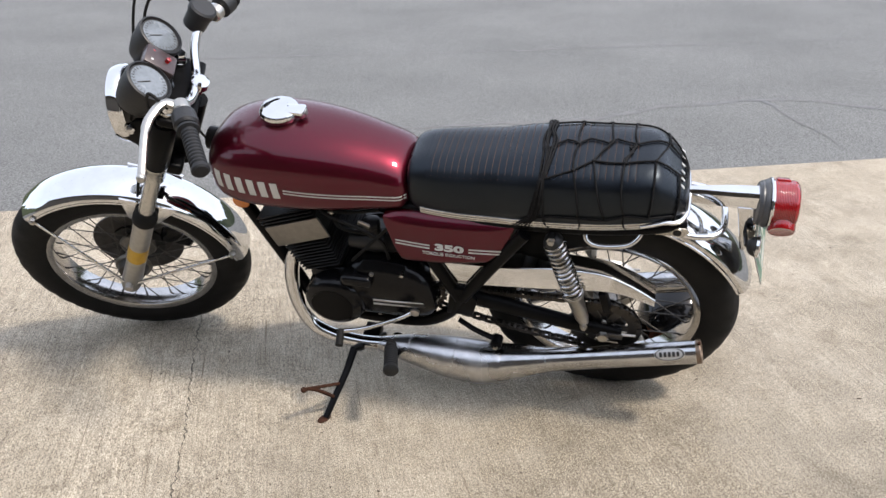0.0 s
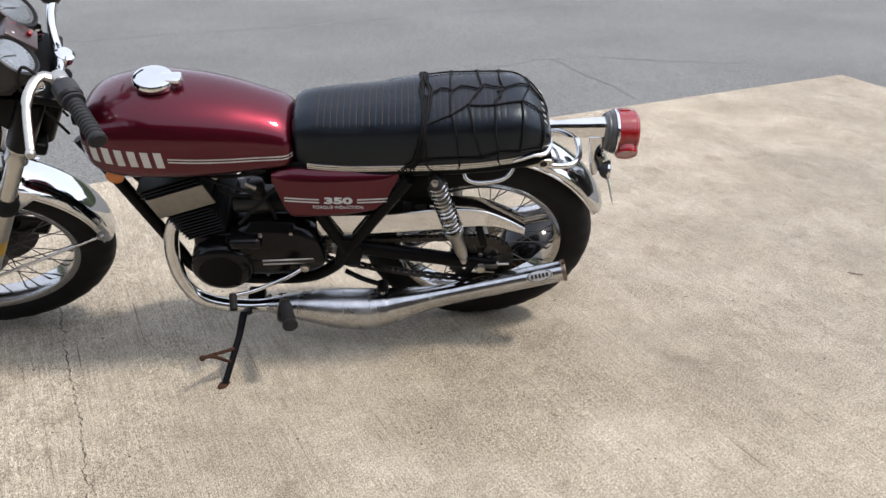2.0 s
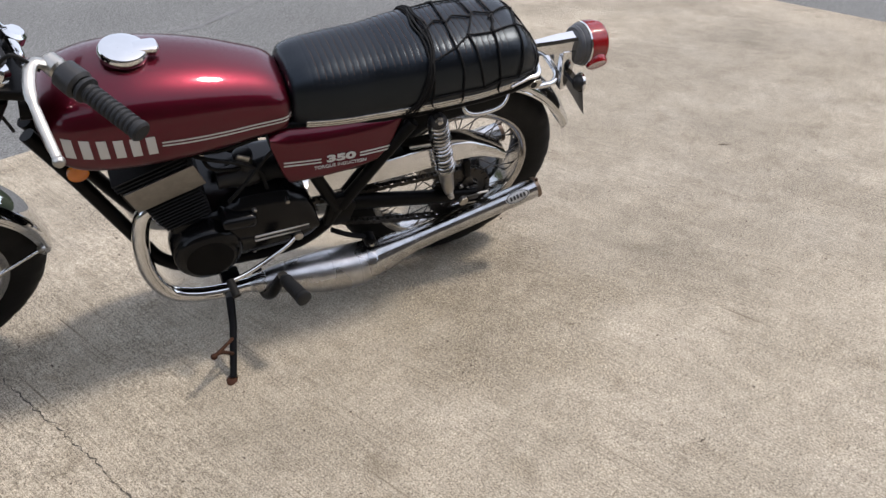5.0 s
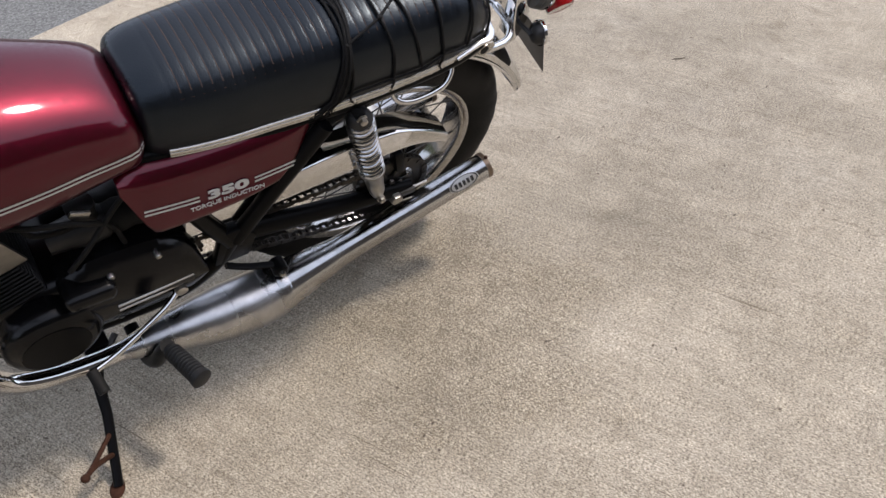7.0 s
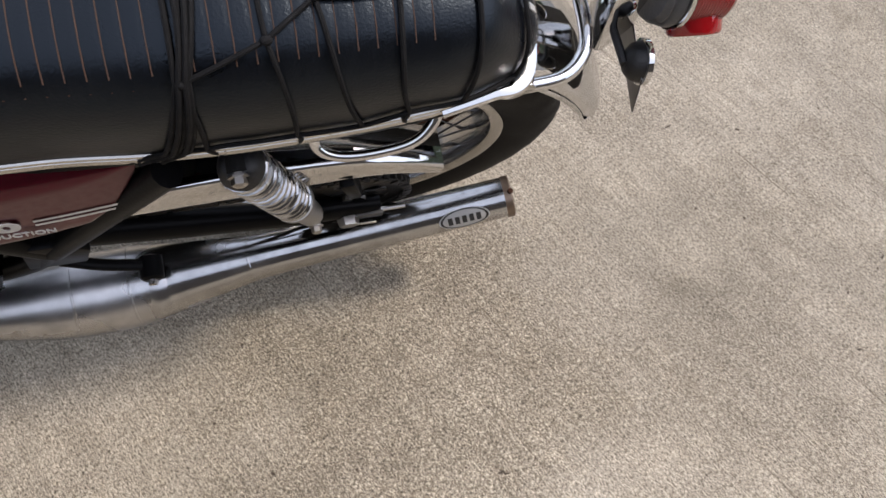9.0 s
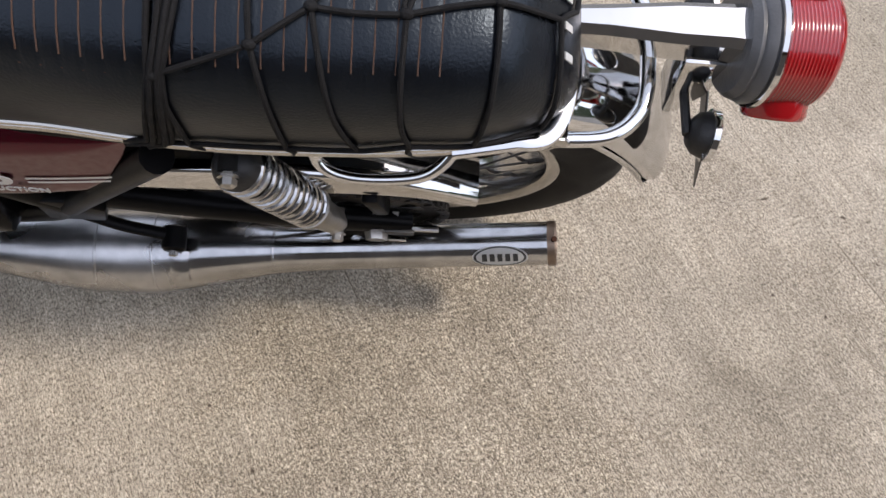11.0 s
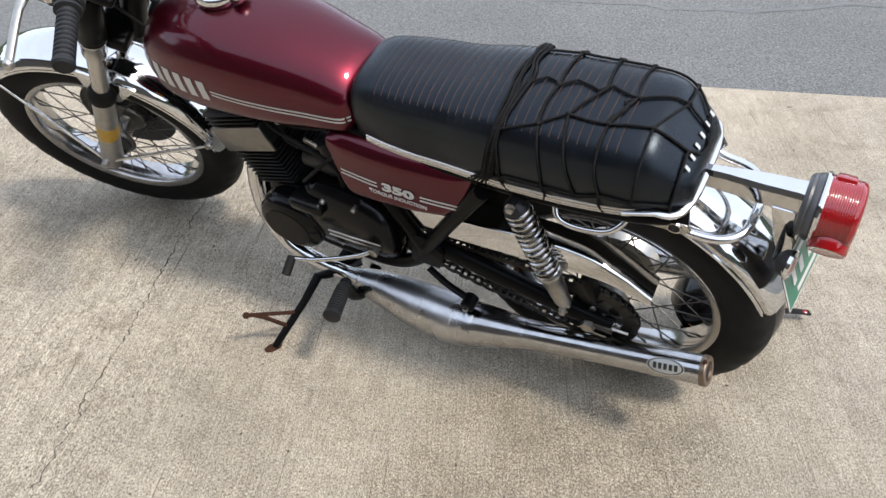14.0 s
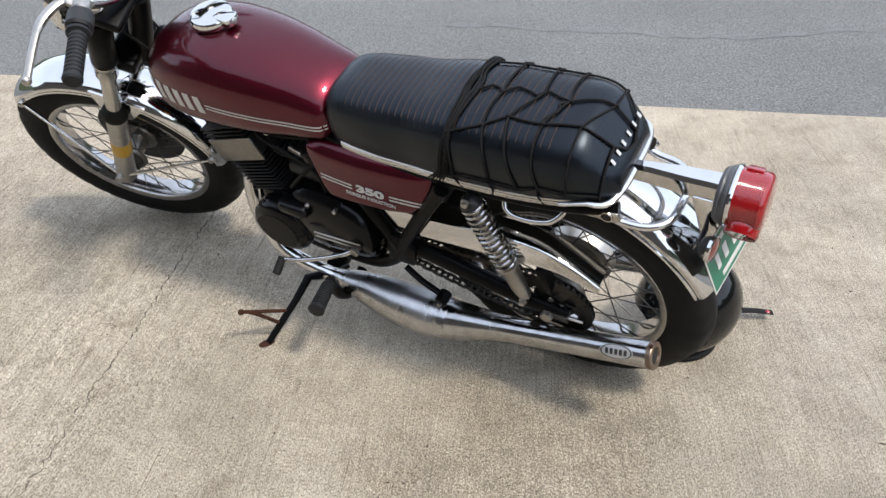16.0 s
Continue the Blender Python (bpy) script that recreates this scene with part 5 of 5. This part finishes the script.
# left covers
cover = part("generator_cover", turned([(-0.05, 0.084), (0.0, 0.084), (0.018, 0.082), (0.028, 0.074), (0.031, 0.066), (0.034, 0.062), (0.035, 0.001)], (-0.700, -0.140, 0.362), (0.04, -1, 0.02), 48), "engine", engine, "round black generator cover")
part("cover_badge", turned([(0.0, 0.0575), (0.0008, 0.0575)], (-0.7014, -0.1752, 0.3625), (0.04, -1, 0.02), 40), "black", cover)
rows = [(-0.660, 0.300, 0.475), (-0.62, 0.296, 0.500), (-0.55, 0.300, 0.506), (-0.49, 0.306, 0.497), (-0.45, 0.318, 0.470), (-0.428, 0.345, 0.430), (-0.422, 0.370, 0.400)]
bm = bmesh.new()
loops = []
for i in range(25):
    x = -0.660 + 0.238 * i / 24
    zb, zt = eased(rows, x)
    ring = []
    for k in range(13):
        u = k / 12
        z = zb + (zt - zb) * u
        y = -0.118 - 0.036 * (max(0, math.sin(math.pi * u)) ** 0.45) - 0.004 * math.sin(math.pi * i / 24)
        ring.append(Vector((x, y, z)))
    loops.append(ring + [Vector((v.x, -0.09, v.z)) for v in reversed(ring)])
rings(bm, loops)
scover = part("sprocket_cover", bm, "engine", engine, "long black engine side cover")
for dz in (0.0, -0.014):
    part("cover_trim", bar([(-0.588, -0.158, 0.392 + dz), (-0.52, -0.158, 0.396 + dz), (-0.452, -0.154, 0.398 + dz)], 0.0028, 8), "alloy", scover, "bare aluminium trim line")
part("trim_panel", boxed((0.14, 0.004, 0.014), Matrix.Translation((-0.52, -0.1565, 0.388)) @ Matrix.Rotation(radians(-2.5), 4, "Y"), 0.001), "dark", scover)
for x, y, z in ((-0.640, -0.172, 0.466), (-0.586, -0.152, 0.478), (-0.585, -0.140, 0.313), (-0.441, -0.135, 0.380), (-0.505, -0.150, 0.486)):
    part("screw", turned([(-0.02, 0.006), (0.0, 0.006), (0.003, 0.0052), (0.004, 0.002)], (x, y + 0.004, z), (0, -1, 0), 12), "bolt", engine)
part("case_step", boxed((0.085, 0.066, 0.036), Matrix.Translation((-0.625, -0.140, 0.462)), 0.014, 3), "engine", engine)
part("clutch_cover", turned([(-0.03, 0.098), (0.0, 0.098), (0.026, 0.092), (0.034, 0.080), (0.036, 0.001)], (-0.62, 0.125, 0.365), (0, 1, 0), 40), "engine", engine, "round black clutch cover")

# controls
shift = part("gear_lever", bar(curve([(-0.478, -0.150, 0.362), (-0.510, -0.172, 0.352), (-0.567, -0.192, 0.335), (-0.620, -0.210, 0.325), (-0.670, -0.226, 0.326)], 8), 0.0058, 10), "chrome", bike, "chrome gear lever with rubber tip")
part("lever_boss", turned([(-0.02, 0.012), (0.012, 0.012), (0.014, 0.008)], (-0.478, -0.150, 0.362), (0, -1, 0), 16), "bolt", shift)
part("rubber_tip", bar([(-0.668, -0.222, 0.327), (-0.662, -0.264, 0.314)], 0.0105, 14), "rubber", shift, "black rubber lever tip")
for side in (-1, 1):
    a, b = Vector((-0.534, 0.222 * side, 0.288)), Vector((-0.508, 0.312 * side, 0.306))
    d, n = (b - a).normalized(), (b - a).length
    prof = [(0, 0.012)]
    k = 0.008
    while k < n - 0.012:
        e = 0.0022 * k / n
        prof += [(k, 0.0142 + e), (k + 0.0020, 0.0172 + e), (k + 0.0045, 0.0172 + e), (k + 0.0060, 0.0142 + e)]
        k += 0.0074
    prof += [(n - 0.009, 0.0200), (n, 0.0205), (n + 0.0015, 0.018)]
    peg = part("footrest", turned(prof, a, d, 18), "grip", bike, "ribbed black rubber footrest")
    part("footrest_bracket", bar(curve([(-0.566, 0.08 * side, 0.150), (-0.562, 0.150 * side, 0.140), (-0.554, 0.192 * side, 0.190), (-0.544, 0.208 * side, 0.250), (-0.534, 0.218 * side, 0.290)], 4), 0.0145, 12), "black", peg)


# ---- side stand ----
foot = Vector((-0.702, -0.362, 0.108))
hinge = Vector((-0.640, -0.125, 0.225))
stand = part("side_stand", tube(bmesh.new(), [Vector((-0.645, -0.085, 0.150)), Vector((-0.650, -0.125, 0.142)), Vector((-0.658, -0.160, 0.172)), Vector((-0.663, -0.184, 0.194)), hinge.lerp(foot, 0.5), foot], [0.013, 0.013, 0.012, 0.0115, 0.0098, 0.0090], 12), "black", bike, "black side stand with rust, folded out")
fb = bmesh.new()
bmesh.ops.create_uvsphere(fb, u_segments=18, v_segments=10, radius=1.0)
fb.transform(Matrix.Translation(foot + Vector((-0.004, -0.006, -0.004))) @ Matrix.Rotation(radians(-18.6), 4, "X") @ Matrix.Rotation(radians(70), 4, "Z") @ Matrix.Diagonal((0.026, 0.016, 0.007, 1)))
part("stand_foot", fb, "rust", stand, "rusty stand foot pad")
tip = Vector((-0.744, -0.360, 0.226))
part("stand_hook", bar(curve([hinge.lerp(foot, 0.63), tip.lerp(hinge.lerp(foot, 0.63), 0.30) + Vector((0, -0.004, 0.006)), tip], 6), 0.0048, 8), "rust", stand)
part("stand_hook", bar(curve([hinge.lerp(foot, 0.78), tip.lerp(hinge.lerp(foot, 0.78), 0.5) + Vector((0.0, 0.0, 0.014)), tip.lerp(hinge.lerp(foot, 0.78), 0.2) + Vector((0.0, 0.0, 0.012)), tip], 6), 0.0052, 8), "rust", stand)
kb = bmesh.new()
bmesh.ops.create_uvsphere(kb, u_segments=12, v_segments=8, radius=0.0085, matrix=Matrix.Translation(tip))
part("hook_knob", kb, "rust", stand)
part("stand_hinge", boxed((0.05, 0.05, 0.03), Matrix.Translation((-0.64, -0.085, 0.155)), 0.006), "black", stand)


# ---- cargo net on the seat: a thing of its own ----
net = thing("cargo_net", bike.matrix_world.copy(), "black elastic cargo net stretched over the seat", "cargo net")


def s_of(x, y):
    lo, hi = 0.0, 0.75
    for _ in range(30):
        mid = (lo + hi) / 2
        if abs(seat_point(x, mid, 0, False).y) < abs(y):
            lo = mid
        else:
            hi = mid
    return math.copysign(lo, y)


def cord(nodes, r=0.0023, jitter=0.004, seed=0, lift=0.0022):
    """A cord over the seat through nodes of (x, y) on the top, or (x, 's', s) further down the flanks."""
    rnd = random.Random(seed)
    xs = [(n[0], n[2]) if len(n) == 3 else (n[0], s_of(n[0], n[1])) for n in nodes]
    pts = []
    for (x0, s0), (x1, s1) in zip(xs, xs[1:]):
        k = 10
        bow = (rnd.random() - 0.5) * 2 * jitter
        for i in range(k):
            t = i / k
            b = math.sin(math.pi * t) * bow
            pts.append(seat_point(x0 + (x1 - x0) * t + b, s0 + (s1 - s0) * t + b * 2.0, r * 0.5 + lift, False))
    pts.append(seat_point(*xs[-1], r * 0.5 + lift, False))
    return part("cord", bar(pts, r, 7), "cord", net)


def knot(x, y):
    p = seat_point(x, s_of(x, y), 0.0045, False)
    bm = bmesh.new()
    bmesh.ops.create_icosphere(bm, subdivisions=2, radius=0.0044, matrix=Matrix.Translation(p) @ Matrix.Diagonal((1.2, 1, 0.8, 1)))
    return part("knot", bm, "cord", net)


S = "s"
for k in range(5):
    dx = 0.005 * (k - 2)
    cord([(-0.205 + dx * 2, S, -0.99), (-0.180 + dx, S, -0.78), (-0.163 + dx * 0.5, -0.104), (-0.156 + dx * 1.2, -0.03), (-0.160 + dx, 0.03), (-0.158 + dx, 0.071), (-0.17 + dx, S, 0.75), (-0.18, S, 0.98)], 0.0025, 0.006, 10 + k, 0.002 + 0.0022 * (k % 2))
cord([(-0.140, S, -0.99), (-0.155, S, -0.78), (-0.163, -0.104)], seed=1)
cord([(-0.075, S, -0.99), (-0.077, S, -0.74), (-0.097, -0.086), (-0.094, -0.008), (-0.090, 0.083), (-0.10, S, 0.75), (-0.10, S, 0.98)], seed=2)
cord([(-0.020, S, -0.74), (-0.056, -0.060), (-0.018, 0.008), (-0.025, 0.087), (-0.02, S, 0.75), (-0.02, S, 0.98)], seed=3)
cord([(0.030, S, -0.99), (0.022, S, -0.70), (0.010, -0.061), (0.035, 0.003), (0.031, 0.092), (0.04, S, 0.78)], seed=4, jitter=0.008)
cord([(0.073, S, -0.74), (0.075, -0.046), (0.104, 0.036), (0.100, 0.098), (0.10, S, 0.80)], seed=5)
cord([(0.120, S, -0.99), (0.128, S, -0.72), (0.128, -0.036)], seed=6)
cord([(-0.158, 0.071), (-0.090, 0.084), (-0.025, 0.087), (0.031, 0.092), (0.100, 0.098)], seed=7)
cord([(-0.156, -0.026), (-0.120, 0.004), (-0.094, -0.008), (-0.069, 0.012), (-0.029, 0.000), (-0.010, 0.016), (0.035, 0.003), (0.104, 0.036), (0.145, 0.03)], seed=8)
cord([(-0.163, -0.104), (-0.097, -0.086), (-0.056, -0.060), (0.010, -0.061), (0.075, -0.046), (0.128, -0.036)], seed=9)
cord([(-0.180, S, -0.78), (-0.140, S, -0.74), (-0.077, S, -0.74), (-0.020, S, -0.76), (0.022, S, -0.70), (0.073, S, -0.74), (0.128, S, -0.72)], seed=10)
cord([(-0.17, S, 0.75), (-0.10, S, 0.75), (-0.02, S, 0.75), (0.04, S, 0.78), (0.10, S, 0.80)], seed=11)
cord([(0.100, 0.098), (0.140, 0.05), (0.150, 0.0)], seed=12)
cord([(0.128, -0.036), (0.145, -0.02), (0.150, 0.02)], seed=13)
cord([(0.010, -0.061), (0.024, -0.030), (0.018, -0.012), (0.035, 0.003)], seed=14, jitter=0.01)
for x0, x1, drop in ((-0.215, -0.180, 0.030), (-0.185, -0.140, 0.022), (-0.075, -0.045, 0.014), (0.030, 0.058, 0.012)):
    a, b = seat_point(x0, -0.97, 0.003, False), seat_point(x1, -0.97, 0.003, False)
    mid = (a + b) / 2 + Vector((0.004, 0.008, -drop))
    part("cord_loop", bar(curve([a + Vector((0, 0, 0.01)), a, mid, b, b + Vector((0, 0, 0.01))], 6), 0.0021, 7), "cord", net)
for x, y in ((-0.163, -0.104), (-0.097, -0.086), (-0.056, -0.060), (0.010, -0.061), (0.075, -0.046), (-0.094, -0.008), (0.035, 0.003), (0.104, 0.036), (-0.090, 0.083), (-0.025, 0.087), (0.031, 0.092), (0.100, 0.098)):
    knot(x, y)


# ---- helmet on the ground behind the rear wheel ----
helmet = thing("helmet", pose(0.699, 2.182, 0, 0, 0, 60) @ Matrix.Scale(1.06, 4), "glossy black open-face helmet standing on the concrete", "helmet")
bm = bmesh.new()
bmesh.ops.create_uvsphere(bm, u_segments=40, v_segments=28, radius=1.0)
for v in bm.verts:
    v.co = Vector((v.co.x * 0.138, v.co.y * 0.116, 0.122 + v.co.z * 0.125))
cut = [v for v in bm.verts if v.co.z < 0.012 or (v.co.x < -0.060 and v.co.z < 0.135)]
bmesh.ops.delete(bm, geom=cut, context="VERTS")
g = bmesh.ops.solidify(bm, geom=bm.faces[:], thickness=0.012)
part("shell", bm, "gloss", helmet, "glossy black helmet shell")
bm = bmesh.new()
bmesh.ops.create_uvsphere(bm, u_segments=28, v_segments=18, radius=1.0)
for v in bm.verts:
    v.co = Vector((v.co.x * 0.124, v.co.y * 0.102, 0.118 + v.co.z * 0.108))
bmesh.ops.delete(bm, geom=[v for v in bm.verts if v.co.x < -0.045 and v.co.z < 0.125], context="VERTS")
part("lining", bm, "tan", helmet, "tan helmet lining")
part("edge_trim", bar([(0.138 * 0.60 * math.cos(t), 0.116 * 0.60 * math.sin(t), 0.010) for t in [2 * math.pi * k / 40 for k in range(40)]], 0.010, 10, closed=True), "rubber", helmet)
W2 = helmet.matrix_world.inverted()
strap_pts = [W2 @ Vector(p) for p in ((0.768, 2.275, 0.030), (0.806, 2.337, 0.034), (0.840, 2.366, 0.030), (0.893, 2.393, 0.024))]
strap = part("strap", bar(curve(strap_pts, 8), 0.012, 10, flat=0.22), "rubber", helmet, "black chin strap with a red snap")
part("snap", turned([(0, 0.006), (0.004, 0.006), (0.005, 0.003)], strap_pts[-1] + (W2.to_3x3() @ Vector((-0.012, -0.008, 0.0015))), W2.to_3x3() @ Vector((0.2, -0.6, 1)), 14), "red", strap, "red snap button")


# ---- road seams and litter ----
SEAMS = (
    ([(-9.0, 4.35), (-4.47, 5.74), (-2.74, 6.25), (-0.66, 6.88), (1.04, 7.46), (2.90, 8.11), (9.0, 10.2)], 0.05, 11),
    ([(-1.2, 4.35), (0.33, 4.85), (0.72, 5.19), (1.47, 5.58), (1.83, 5.58), (2.18, 5.45), (2.9, 5.30)], 0.06, 17),
    ([(1.47, 5.58), (1.57, 5.14), (1.70, 4.75), (1.76, 4.45)], 0.03, 23),
    ([(-9.0, 9.4), (-3.0, 10.9), (4.0, 13.1), (9.0, 14.6)], 0.07, 29),
)
for k, (pts, wide, seed) in enumerate(SEAMS):
    seam = ribbon("tar_seam", pts, wide, -0.0165 + 0.0003 * k, "tar", None, 0.055, seed, 0.08)
    tagged(seam, "faint dark tar seam along the asphalt road", "tar seam", kind="structure")


def litter(at, length, turn):
    """A short dry twig lying on the ground."""
    rnd = random.Random(int(1000 * at[0]))
    pts = [Vector((length * (k / 5 - 0.5), 0.005 * (rnd.random() - 0.5), 0.0016)) for k in range(6)]
    base = thing("twig", pose(at[0], at[1], 0, 0, 0, turn), "small dry brown twig lying on the concrete", "twig", "twigs on the concrete")
    part("stem", bar(pts, [0.0010, 0.0016, 0.0018, 0.0016, 0.0013, 0.0008], 6), "twig", base)


for _xy, _s, _a in (((1.844, 2.147), 0.05, -25), ((1.195, 2.038), 0.016, 10), ((0.629, 1.454), 0.018, -20),
                    ((1.469, 1.650), 0.012, 40), ((1.925, 1.850), 0.012, 0), ((2.12, 1.937), 0.012, 60),
                    ((0.680, 3.721), 0.02, 15), ((0.645, 0.955), 0.02, 5), ((0.753, 2.049), 0.009, 30)):
    litter(_xy, _s, _a)
bm = bmesh.new()
rnd = random.Random(5)
for k in range(420):
    x, y = rnd.uniform(-2.2, 3.0), rnd.uniform(0.2, 4.0)
    if (Vector((x, y, 0)) - FAR).dot(ACROSS) < 0.05 or (Vector((x, y, 0)) - FAR).dot(ALONG) < 0.05:
        continue
    r = rnd.uniform(0.0012, 0.0032)
    bmesh.ops.create_icosphere(bm, subdivisions=1, radius=1.0, matrix=Matrix.Translation((x, y, rise(x) + r * 0.3)) @ Matrix.Rotation(rnd.uniform(0, 6), 4, "Z") @ Matrix.Diagonal((r * rnd.uniform(1, 2.2), r, r * 0.5, 1)))
grit = part("grit", bm, "twig")
tagged(grit, "scattered brown grit and leaf crumbs on the concrete", "grit", kind="stuff")
